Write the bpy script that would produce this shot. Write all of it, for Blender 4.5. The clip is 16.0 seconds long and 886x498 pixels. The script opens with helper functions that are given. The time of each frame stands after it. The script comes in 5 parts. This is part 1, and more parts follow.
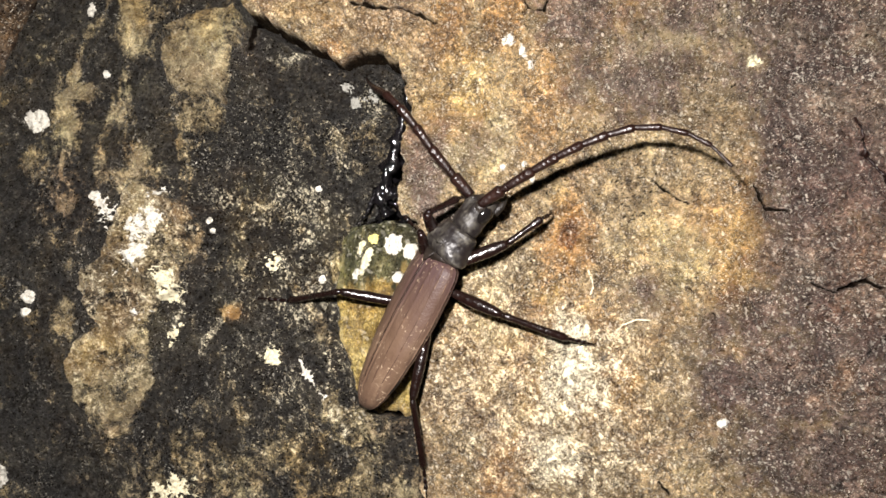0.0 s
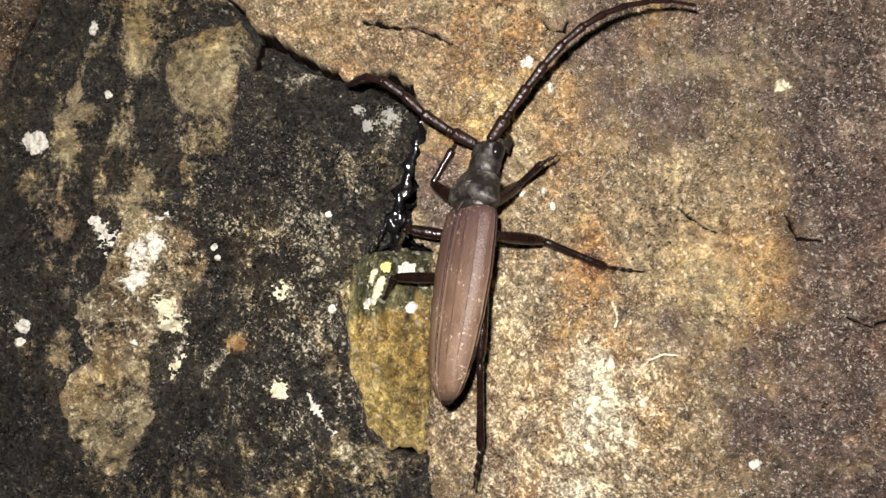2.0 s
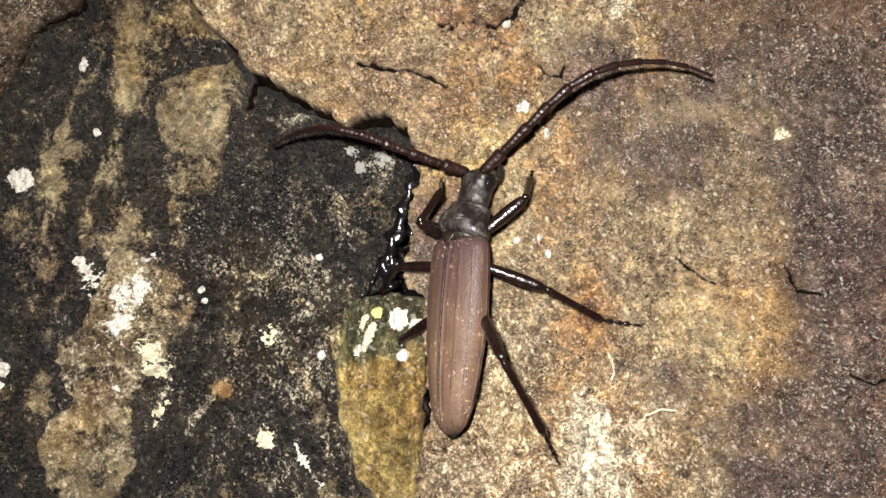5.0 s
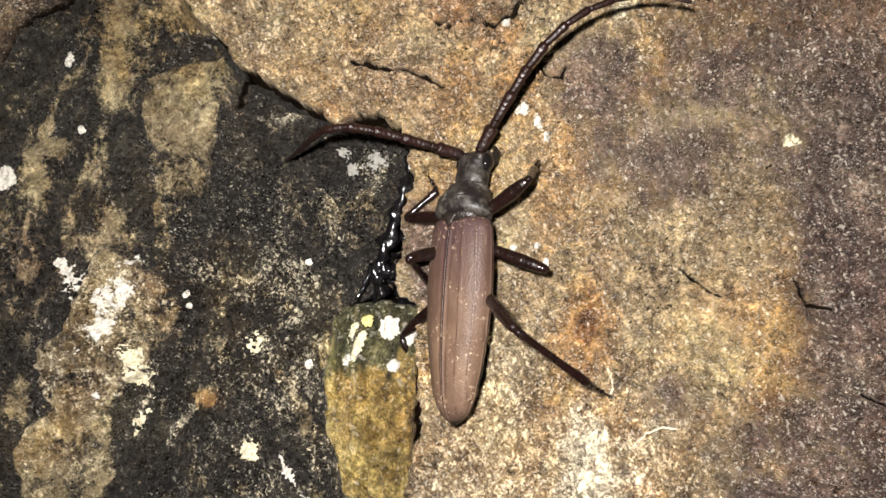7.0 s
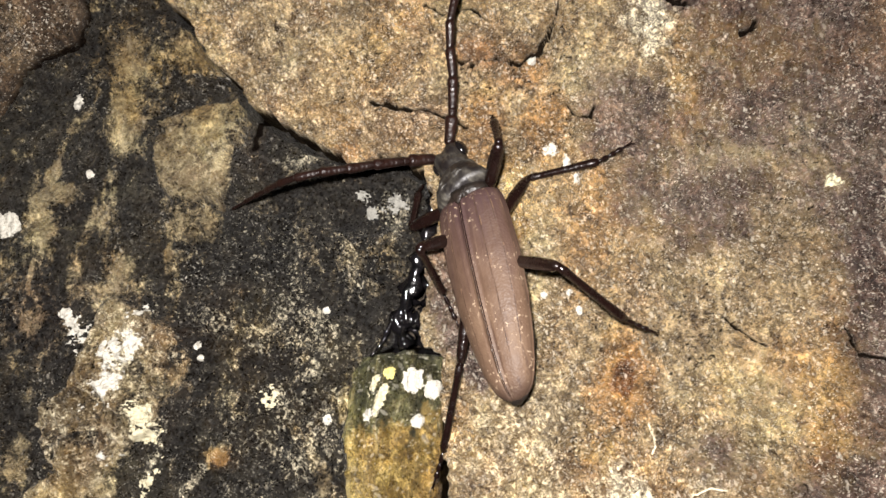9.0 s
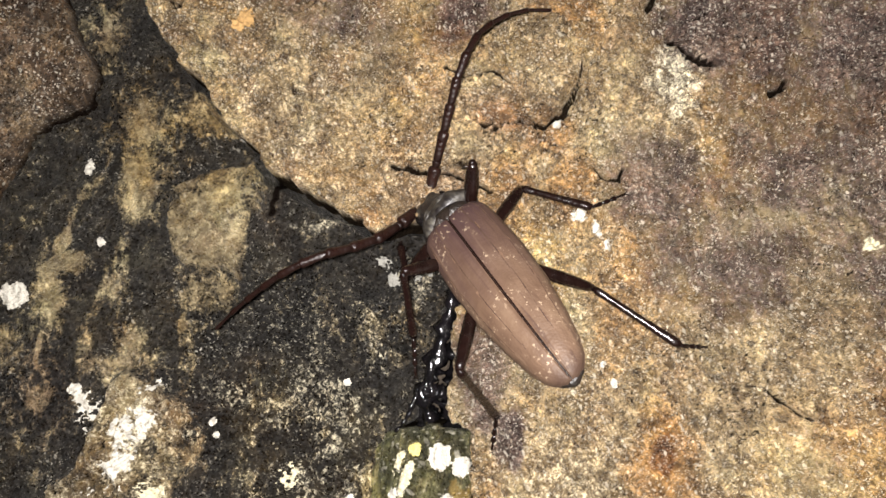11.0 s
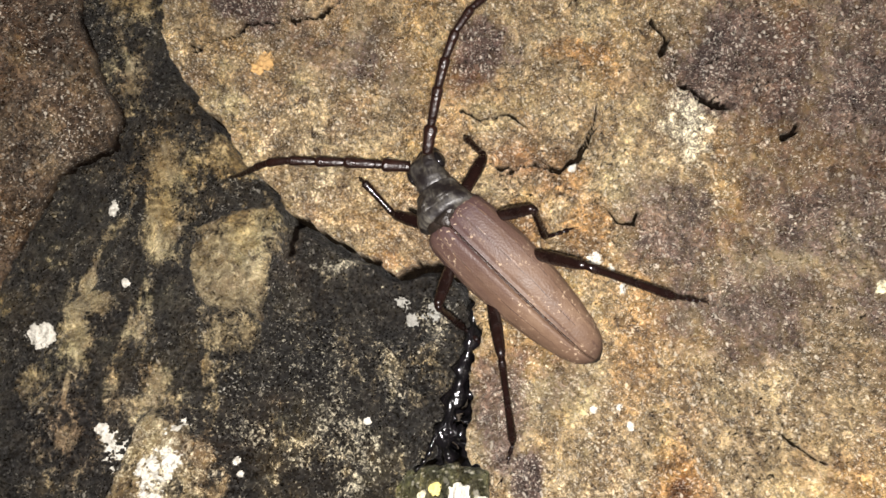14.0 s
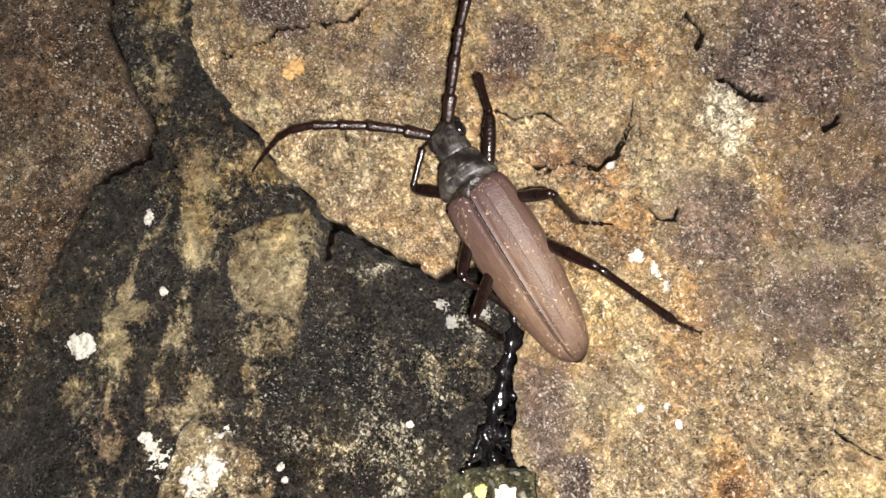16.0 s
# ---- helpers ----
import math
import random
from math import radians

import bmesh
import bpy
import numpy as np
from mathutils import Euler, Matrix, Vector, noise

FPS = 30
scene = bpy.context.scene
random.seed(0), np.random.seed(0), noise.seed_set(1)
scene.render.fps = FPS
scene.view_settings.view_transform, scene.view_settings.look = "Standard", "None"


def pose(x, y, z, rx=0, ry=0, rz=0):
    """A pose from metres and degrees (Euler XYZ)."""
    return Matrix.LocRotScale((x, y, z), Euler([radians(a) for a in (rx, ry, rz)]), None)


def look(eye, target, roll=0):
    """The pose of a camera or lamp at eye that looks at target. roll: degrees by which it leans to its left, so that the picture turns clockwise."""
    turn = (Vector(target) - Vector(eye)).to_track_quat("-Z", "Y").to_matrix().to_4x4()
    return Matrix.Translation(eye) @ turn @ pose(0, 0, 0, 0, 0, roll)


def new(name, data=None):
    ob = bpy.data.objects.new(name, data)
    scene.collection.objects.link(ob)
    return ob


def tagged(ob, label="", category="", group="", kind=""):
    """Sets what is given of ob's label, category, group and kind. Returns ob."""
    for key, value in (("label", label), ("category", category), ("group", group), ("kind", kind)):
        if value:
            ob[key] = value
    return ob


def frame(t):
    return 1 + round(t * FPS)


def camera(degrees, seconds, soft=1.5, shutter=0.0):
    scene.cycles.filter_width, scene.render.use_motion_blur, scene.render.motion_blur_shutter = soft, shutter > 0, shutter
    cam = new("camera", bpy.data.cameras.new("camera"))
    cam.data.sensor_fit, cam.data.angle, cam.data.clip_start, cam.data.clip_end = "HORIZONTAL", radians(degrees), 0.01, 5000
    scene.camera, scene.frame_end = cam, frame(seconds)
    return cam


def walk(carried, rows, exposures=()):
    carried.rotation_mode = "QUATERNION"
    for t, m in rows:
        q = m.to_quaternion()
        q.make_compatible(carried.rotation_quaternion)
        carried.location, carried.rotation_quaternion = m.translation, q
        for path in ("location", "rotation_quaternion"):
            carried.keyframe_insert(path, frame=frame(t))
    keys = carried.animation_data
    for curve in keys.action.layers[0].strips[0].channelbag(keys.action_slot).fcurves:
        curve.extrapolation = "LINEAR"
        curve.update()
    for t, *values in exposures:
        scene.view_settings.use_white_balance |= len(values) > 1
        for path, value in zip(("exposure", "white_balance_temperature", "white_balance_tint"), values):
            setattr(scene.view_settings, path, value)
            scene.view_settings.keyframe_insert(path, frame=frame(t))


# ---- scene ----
# ---- camera ----
cam = camera(68, 16.0)
PATH = [
    (0, (0.0000, -0.1319, 0.0000), (-0.0198, -0.0036, 0.0057), -0.00),
    (0.5, (-0.0002, -0.1307, -0.0026), (-0.0196, -0.0023, 0.0031), 0.08),
    (1, (-0.0032, -0.1283, -0.0021), (-0.0221, 0.0002, 0.0037), 0.14),
    (1.5, (-0.0042, -0.1271, 0.0011), (-0.0229, 0.0014, 0.0082), 0.12),
    (2, (-0.0050, -0.1273, 0.0033), (-0.0237, 0.0011, 0.0117), 0.13),
    (2.5, (-0.0044, -0.1278, 0.0056), (-0.0231, 0.0005, 0.0151), 0.28),
    (3, (-0.0048, -0.1281, 0.0077), (-0.0231, 0.0002, 0.0182), 0.27),
    (3.5, (-0.0041, -0.1292, 0.0099), (-0.0228, -0.0010, 0.0211), 0.22),
    (3.7, (-0.0048, -0.1300, 0.0093), (-0.0232, -0.0019, 0.0208), 0.24),
    (5.8, (-0.0051, -0.1197, 0.0083), (-0.0233, 0.0084, 0.0210), 0.93),
    (6, (-0.0057, -0.1189, 0.0080), (-0.0242, 0.0092, 0.0209), 1.02),
    (6.5, (-0.0061, -0.1187, 0.0086), (-0.0244, 0.0094, 0.0213), 1.23),
    (7, (-0.0038, -0.1197, 0.0102), (-0.0223, 0.0084, 0.0227), 1.49),
    (7.5, (-0.0021, -0.1193, 0.0120), (-0.0211, 0.0087, 0.0247), 1.76),
    (8, (-0.0032, -0.1182, 0.0133), (-0.0223, 0.0096, 0.0275), 1.77),
    (8.5, (-0.0061, -0.1166, 0.0151), (-0.0249, 0.0110, 0.0313), 1.56),
    (9, (-0.0092, -0.1148, 0.0132), (-0.0277, 0.0125, 0.0322), 0.99),
    (9.5, (-0.0127, -0.1155, 0.0167), (-0.0311, 0.0114, 0.0383), 0.53),
    (10, (-0.0133, -0.1163, 0.0212), (-0.0319, 0.0102, 0.0448), 0.30),
    (10.2, (-0.0146, -0.1152, 0.0202), (-0.0324, 0.0113, 0.0445), 0.11),
    (12.5, (-0.0151, -0.1119, 0.0216), (-0.0326, 0.0145, 0.0465), 0.27),
    (13, (-0.0164, -0.1130, 0.0216), (-0.0346, 0.0134, 0.0461), 0.25),
    (13.5, (-0.0157, -0.1154, 0.0268), (-0.0343, 0.0109, 0.0512), 0.12),
    (14, (-0.0163, -0.1168, 0.0277), (-0.0352, 0.0095, 0.0524), 0.01),
    (14.5, (-0.0173, -0.1170, 0.0279), (-0.0362, 0.0092, 0.0526), -0.28),
    (15, (-0.0174, -0.1185, 0.0284), (-0.0368, 0.0077, 0.0529), -1.00),
    (15.5, (-0.0195, -0.1185, 0.0288), (-0.0398, 0.0076, 0.0530), -1.31),
    (16, (-0.0217, -0.1171, 0.0286), (-0.0424, 0.0089, 0.0528), -1.27),
]
walk(cam, [(t, look(eye, target, roll)) for t, eye, target, roll in PATH], [(0, 0.12), (1, -0.1), (3.5, -0.06), (6, 0.0), (8, 0.0), (10, 0.02), (12.5, 0.15), (13, 0.12), (14.5, 0.08), (16, 0.2)])

# ---- light: a small torch held beside the camera, at night ----
torch = new("torch_light", bpy.data.lights.new("torch_light", "POINT"))
torch.data.energy = 2.75
torch.data.color = (1.0, 0.945, 0.915)
torch.data.shadow_soft_size = 0.003
torch.location = (-0.013, -0.134, 0.019)
world = bpy.data.worlds.new("night")
scene.world = world
world.use_nodes = True
world.node_tree.nodes["Background"].inputs[0].default_value = (0.55, 0.5, 0.45, 1)
world.node_tree.nodes["Background"].inputs[1].default_value = 0.015
scene.view_settings.exposure = 0.0


# ---- materials ----
class Mat:
    """A short way to write node materials."""

    def __init__(self, name):
        self.m = bpy.data.materials.new(name)
        self.m.use_nodes = True
        self.t = self.m.node_tree
        self.b = self.t.nodes["Principled BSDF"]
        self.co = self.t.nodes.new("ShaderNodeTexCoord").outputs["Object"]

    def put(self, socket, value):
        if isinstance(value, bpy.types.NodeSocket):
            self.t.links.new(value, socket)
        else:
            socket.default_value = value

    def stretch(self, scale, turn=0.0):
        """Coordinates turned in the wall's plane and then scaled along the turned axes."""
        a, b = self.t.nodes.new("ShaderNodeMapping"), self.t.nodes.new("ShaderNodeMapping")
        self.put(a.inputs["Vector"], self.co)
        a.inputs["Rotation"].default_value = (0, radians(turn), 0)
        self.put(b.inputs["Vector"], a.outputs[0])
        b.inputs["Scale"].default_value = scale
        return b.outputs[0]

    def noise(self, scale, detail=4.0, rough=0.6, vector=None, warp=0.0):
        n = self.t.nodes.new("ShaderNodeTexNoise")
        self.put(n.inputs["Vector"], vector or self.co)
        n.inputs["Scale"].default_value = scale
        n.inputs["Detail"].default_value = detail
        n.inputs["Roughness"].default_value = rough
        n.inputs["Distortion"].default_value = warp
        return n.outputs["Fac"]

    def cells(self, scale, vector=None, kind="F1"):
        n = self.t.nodes.new("ShaderNodeTexVoronoi")
        n.feature = kind
        self.put(n.inputs["Vector"], vector or self.co)
        n.inputs["Scale"].default_value = scale
        return n.outputs["Distance"]

    def ramp(self, fac, *stops):
        n = self.t.nodes.new("ShaderNodeValToRGB")
        e = n.color_ramp.elements
        while len(e) < len(stops):
            e.new(0.5)
        for el, (at, c) in zip(e, stops):
            el.position = at
            el.color = (c, c, c, 1) if isinstance(c, (int, float)) else (*c, 1)
        self.put(n.inputs[0], fac)
        return n.outputs[0]

    def mix(self, fac, a, b, how="MIX"):
        n = self.t.nodes.new("ShaderNodeMix")
        n.data_type, n.blend_type = "RGBA", how
        for key, v in ((0, fac), (6, a), (7, b)):
            self.put(n.inputs[key], (*v, 1) if isinstance(v, tuple) and len(v) == 3 else v)
        return n.outputs[2]

    def math(self, op, a, b=0.0, clamp=False):
        n = self.t.nodes.new("ShaderNodeMath")
        n.operation, n.use_clamp = op, clamp
        self.put(n.inputs[0], a)
        self.put(n.inputs[1], b)
        return n.outputs[0]

    def stain_shade(self):
        n = self.t.nodes.new("ShaderNodeAttribute")
        n.attribute_name = "stain_shade"
        s = self.t.nodes.new("ShaderNodeSeparateColor")
        self.put(s.inputs[0], n.outputs["Color"])
        return s.outputs[0], s.outputs[1], s.outputs[2], n.outputs["Alpha"]

    def done(self, color, rough, height=None, depth=0.0003, strength=1.0, spec=0.5):
        self.put(self.b.inputs["Base Color"], (*color, 1) if isinstance(color, tuple) else color)
        self.put(self.b.inputs["Roughness"], rough)
        self.b.inputs["Specular IOR Level"].default_value = spec
        if height is not None:
            n = self.t.nodes.new("ShaderNodeBump")
            n.inputs["Distance"].default_value = depth
            n.inputs["Strength"].default_value = strength
            self.put(n.inputs["Height"], height)
            self.put(self.b.inputs["Normal"], n.outputs[0])
        return self.m


def schist(name, low, mid, high, shine=0.42, fleck=0.5, second=None, drift=(0.40, 0.62), spread=0.3, grit=1.0, run=1.1, pit=0.8, more=0.0, size=1.0, fibre=0.0, blotch=0.0):
    """Speckled crystalline stone. Stain channels: rust, pale bloom, second tone, painted shade."""
    m = Mat(name)
    rust, pale, other, painted_shade = m.stain_shade()
    push = m.t.nodes.new("ShaderNodeTexNoise")
    m.put(push.inputs["Vector"], m.co)
    push.inputs["Scale"].default_value, push.inputs["Detail"].default_value = 520, 3
    moved = m.mix(0.0016, m.co, push.outputs["Color"], "ADD")
    # crystals: cells pulled out of shape, each with a tone of its own
    tones = []
    for scale in (1500, 2900):
        v = m.t.nodes.new("ShaderNodeTexVoronoi")
        m.put(v.inputs["Vector"], moved)
        v.inputs["Scale"].default_value = scale
        sep = m.t.nodes.new("ShaderNodeSeparateColor")
        m.put(sep.inputs[0], v.outputs["Color"])
        tones.append(sep.outputs[0])
    clump = m.noise(330, 6, 0.75, None, 0.8)
    grain = m.noise(1150, 5, 0.75, m.stretch((1.0, 1.0, 0.55), 28), 0.8)
    broad = m.noise(58, 6, 0.7, None, 0.5)

    def about(value, weight):
        return m.math("MULTIPLY", m.math("SUBTRACT", value, 0.5), weight)

    fine = m.math("ADD", m.math("ADD", about(tones[0], 0.16), about(tones[1], 0.22)), m.math("ADD", about(clump, 0.75), about(grain, 0.9)))
    fine = m.math("ADD", fine, 0.5)
    soft = m.math("ADD", m.math("ADD", about(broad, 1.0), about(clump, 0.55)), 0.5)
    col = m.ramp(soft, (0.34, low), (0.50, mid), (0.68, high))
    if second:
        lane = m.noise(170, 6, 0.75, m.stretch((1.0, 1.0, 0.42), 6), 0.6)
        share = m.math("ADD", m.math("MULTIPLY", other, 0.95), about(lane, run))
        share = m.math("ADD", share, m.math("MULTIPLY", m.math("SUBTRACT", m.noise(70, 5, 0.65, None, 0.6), 0.46), spread))
        share = m.math("ADD", share, m.math("ADD", about(fine, 0.9), about(clump, 0.7)))
        col = m.mix(m.ramp(share, (0.26, 0.0), (0.44, 0.35), (0.70, 1.0)), col, m.ramp(soft, (0.34, second[0]), (0.50, second[1]), (0.68, second[2])))
    # drifts of ochre, purple-brown, grey-green and cream through the stone
    for scale, tint in ((41, (1.05, 0.87, 0.56)), (27, (0.80, 0.66, 0.66)), (57, (0.82, 0.88, 0.80)), (46, (1.35, 1.32, 1.2)), (125, (0.68, 0.61, 0.57)), (160, (1.35, 1.33, 1.25))):
        col = m.mix(m.ramp(m.noise(scale, 6, 0.7, None, 0.5), (0.50, 0.0), (0.64, 0.75)), col, m.mix(1.0, col, tint, "MULTIPLY"))
    rm = m.ramp(m.math("ADD", rust, about(soft, 1.1)), (0.25, 0.0), (0.95, 0.85))
    col = m.mix(rm, col, m.mix(1.0, col, (1.15, 0.76, 0.38), "MULTIPLY"))
    core = m.ramp(m.math("ADD", rust, about(fine, 0.4)), (0.74, 0.0), (0.94, 0.8))
    col = m.mix(core, col, (0.085, 0.028, 0.012))
    pm = m.ramp(m.math("ADD", pale, about(fine, 1.5)), (0.35, 0.0), (0.95, 0.92))
    col = m.mix(pm, col, (0.84, 0.77, 0.58))
    # grain: crystals a little darker and lighter than their ground
    lo, hi = 1 - 0.62 * grit, 1 + 0.75 * grit
    col = m.mix(1.0, col, m.ramp(fine, (0.33, (lo * 0.98, lo * 0.92, lo * 0.88)), (0.5, 0.94 / hi), (0.68, 1.0)), "MULTIPLY")
    col = m.mix(1.0, col, (hi, hi, hi * 0.97), "MULTIPLY")
    if fibre:
        f = m.noise(380, 5, 0.7, m.stretch((1.0, 1.0, 0.22), -8), 0.5)
        col = m.mix(1.0, col, m.ramp(f, (0.34, 1.0 - fibre), (0.5, 0.9), (0.66, 1.0)), "MULTIPLY")
        col = m.mix(m.ramp(f, (0.56, 0.0), (0.68, 0.6 * fibre)), col, (0.60, 0.50, 0.24))
    if blotch:
        # flaky clots a few millimetres wide, leaning with the layers
        b = m.noise(250, 5, 0.62, m.stretch((1.0, 1.0, 0.6), 33), 1.1)
        col = m.mix(blotch, col, m.mix(1.0, col, m.ramp(b, (0.34, (0.30, 0.27, 0.26)), (0.47, 0.66), (0.53, 0.74), (0.66, (1.0, 0.98, 0.94))), "MULTIPLY"))
        col = m.mix(blotch, col, m.mix(1.0, col, (1.36, 1.36, 1.36), "MULTIPLY"))
    # mica: angular flakes lying several ways, in drifts, their glints painted bright; dark pits
    where = m.noise(95, 5, 0.7)
    bright = None
    for scale, turn, cut in ((620, 20, 0.93), (950, 65, 0.88), (1400, -35, 0.86), (2200, 100, 0.84)):
        v = m.t.nodes.new("ShaderNodeTexVoronoi")
        m.put(v.inputs["Vector"], m.mix(0.0006, m.stretch((1.0, 1.0, 0.5), turn), push.outputs["Color"], "ADD"))
        v.inputs["Scale"].default_value = scale * size
        sep = m.t.nodes.new("ShaderNodeSeparateColor")
        m.put(sep.inputs[0], v.outputs["Color"])
        core = m.math("MULTIPLY", m.ramp(sep.outputs[1], (cut - more, 0.0), (cut - more + 0.05, 1.0)), m.ramp(v.outputs["Distance"], (0.30, 1.0), (0.42, 0.0)))
        bright = core if bright is None else m.math("MAXIMUM", bright, core)
    bright = m.math("MULTIPLY", bright, m.ramp(where, (drift[0], 0.10 + 2.5 * more), (drift[1], 1.0)))
    # pits: the shade in them is painted, over a matching bump
    n = m.noise(620, 4, 0.65, m.stretch((1.0, 1.0, 0.6), 40), 0.8)
    dull = m.math("MULTIPLY", m.ramp(n, (0.38, 1.0), (0.43, 0.0)), m.ramp(m.noise(110, 5, 0.7), (0.40, 0.12), (0.58, 1.0)))
    # hairline splits that wind and break off, their shade painted dark
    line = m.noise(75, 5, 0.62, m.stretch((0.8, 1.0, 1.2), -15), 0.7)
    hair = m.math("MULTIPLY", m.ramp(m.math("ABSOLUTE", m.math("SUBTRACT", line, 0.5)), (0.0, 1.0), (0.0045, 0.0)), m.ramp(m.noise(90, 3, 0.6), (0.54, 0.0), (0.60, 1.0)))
    # crevices between the flakes: short, winding, broken off, with shade put into the colour
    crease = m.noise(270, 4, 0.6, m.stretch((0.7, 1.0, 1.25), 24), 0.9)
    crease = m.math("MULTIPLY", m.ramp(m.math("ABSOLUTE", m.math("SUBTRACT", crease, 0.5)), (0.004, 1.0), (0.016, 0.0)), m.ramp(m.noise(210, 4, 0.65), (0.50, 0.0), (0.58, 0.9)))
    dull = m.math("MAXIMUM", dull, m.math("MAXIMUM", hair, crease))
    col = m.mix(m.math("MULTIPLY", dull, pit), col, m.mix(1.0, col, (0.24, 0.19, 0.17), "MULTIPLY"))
    col = m.mix(m.math("MULTIPLY", bright, fleck), col, m.mix(0.7, m.mix(1.0, col, (2.6, 2.5, 2.2), "MULTIPLY"), (0.93, 0.88, 0.74)))
    # painted shade: gaps go near black, rough and without reflection
    shade_mask = m.ramp(m.math("ADD", painted_shade, about(fine, 0.3)), (0.25, 0.0), (0.7, 1.0))
    col = m.mix(m.math("MULTIPLY", shade_mask, 0.97), col, (0.007, 0.005, 0.004))
    rough = m.mix(shade_mask, m.ramp(tones[1], (0.1, shine - 0.16), (0.9, shine + 0.28)), (0.95, 0.95, 0.95))
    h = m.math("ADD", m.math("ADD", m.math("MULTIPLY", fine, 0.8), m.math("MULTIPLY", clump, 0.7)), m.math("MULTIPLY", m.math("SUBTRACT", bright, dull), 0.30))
    mat = m.done(col, rough, h, 0.0017, 1.0)
    m.put(m.b.inputs["Specular IOR Level"], m.math("MULTIPLY", m.math("SUBTRACT", 1.0, shade_mask), 0.5))
    return mat


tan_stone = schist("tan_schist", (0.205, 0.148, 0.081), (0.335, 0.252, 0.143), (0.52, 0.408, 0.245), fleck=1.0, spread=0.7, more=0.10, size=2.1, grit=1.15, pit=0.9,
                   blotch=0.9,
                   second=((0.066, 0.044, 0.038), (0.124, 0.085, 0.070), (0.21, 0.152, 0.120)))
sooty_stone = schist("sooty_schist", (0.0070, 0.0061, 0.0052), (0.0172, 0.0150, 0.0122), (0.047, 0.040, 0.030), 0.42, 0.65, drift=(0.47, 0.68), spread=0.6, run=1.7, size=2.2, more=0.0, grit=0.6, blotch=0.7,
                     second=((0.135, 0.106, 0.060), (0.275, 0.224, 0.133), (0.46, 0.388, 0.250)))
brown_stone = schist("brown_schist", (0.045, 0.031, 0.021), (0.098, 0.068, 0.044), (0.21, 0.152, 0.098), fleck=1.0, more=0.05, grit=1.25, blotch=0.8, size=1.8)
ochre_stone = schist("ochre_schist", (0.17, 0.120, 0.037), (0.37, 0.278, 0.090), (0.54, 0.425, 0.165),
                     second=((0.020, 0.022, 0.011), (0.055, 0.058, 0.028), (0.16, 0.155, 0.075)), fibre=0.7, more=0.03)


def crust(name, color, low):
    m = Mat(name)
    n = m.noise(1400, 5, 0.7)
    col = m.ramp(n, (0.32, low), (0.5, color), (0.75, tuple(min(0.92, c * 1.12) for c in color)))
    return m.done(col, 0.8, m.noise(1900, 4, 0.7), 0.0004, 0.8, 0.25)


white_lichen = crust("white_lichen", (0.47, 0.45, 0.39), (0.22, 0.20, 0.16))
cream_lichen = crust("cream_lichen", (0.50, 0.46, 0.32), (0.22, 0.19, 0.11))
yellow_lichen = crust("yellow_lichen", (0.56, 0.48, 0.17), (0.30, 0.25, 0.08))
orange_lichen = crust("orange_crust", (0.40, 0.25, 0.10), (0.20, 0.12, 0.05))
grey_lichen = crust("grey_lichen", (0.22, 0.215, 0.19), (0.07, 0.066, 0.058))


def shell(name, lo, mid, hi, rough, scale=900, depth=0.00012, spec=0.5, coat=0.0, spots=0.0):
    """Beetle cuticle: fine punctures over a soft mottling."""
    m = Mat(name)
    n = m.noise(260, 4, 0.65)
    col = m.ramp(n, (0.3, lo), (0.52, mid), (0.74, hi))
    if spots:
        w = m.math("MULTIPLY", m.ramp(m.noise(1700, 2, 0.5), (0.66, 0.0), (0.72, 1.0)), m.ramp(m.noise(190, 2, 0.5), (0.5, 0.0), (0.62, 1.0)))
        col = m.mix(m.math("MULTIPLY", w, spots), col, (0.62, 0.5, 0.36))
    pits = m.math("ADD", m.cells(scale), m.math("MULTIPLY", m.noise(scale * 1.7, 3, 0.6), 0.6))
    r = m.ramp(m.noise(700, 3, 0.6), (0.3, max(0.05, rough - 0.1)), (0.7, rough + 0.12))
    mat = m.done(col, r, pits, depth, 0.8, spec)
    m.b.inputs["Coat Weight"].default_value = coat
    m.b.inputs["Coat Roughness"].default_value = 0.25
    return mat


costa_shell = shell("costa_shell", (0.065, 0.037, 0.024), (0.105, 0.063, 0.041), (0.15, 0.095, 0.060), 0.48, 2600, 0.00005, 0.25)
groove_shell = shell("groove_shell", (0.026, 0.015, 0.011), (0.052, 0.031, 0.021), (0.085, 0.053, 0.034), 0.5, 2600, 0.00005, 0.2)
dark_shell = shell("dark_shell", (0.006, 0.005, 0.004), (0.011, 0.008, 0.006), (0.020, 0.013, 0.010), 0.42, 1900, 0.00010, 0.35, 0.0)
leg_shell = shell("leg_shell", (0.0042, 0.0021, 0.0018), (0.0068, 0.0031, 0.0025), (0.012, 0.005, 0.0038), 0.20, 1500, 0.00007, 0.5, 0.0)
feeler_shell = shell("feeler_shell", (0.005, 0.0022, 0.0018), (0.010, 0.004, 0.003), (0.023, 0.009, 0.006), 0.34, 1500, 0.00014, 0.30, 0.0)


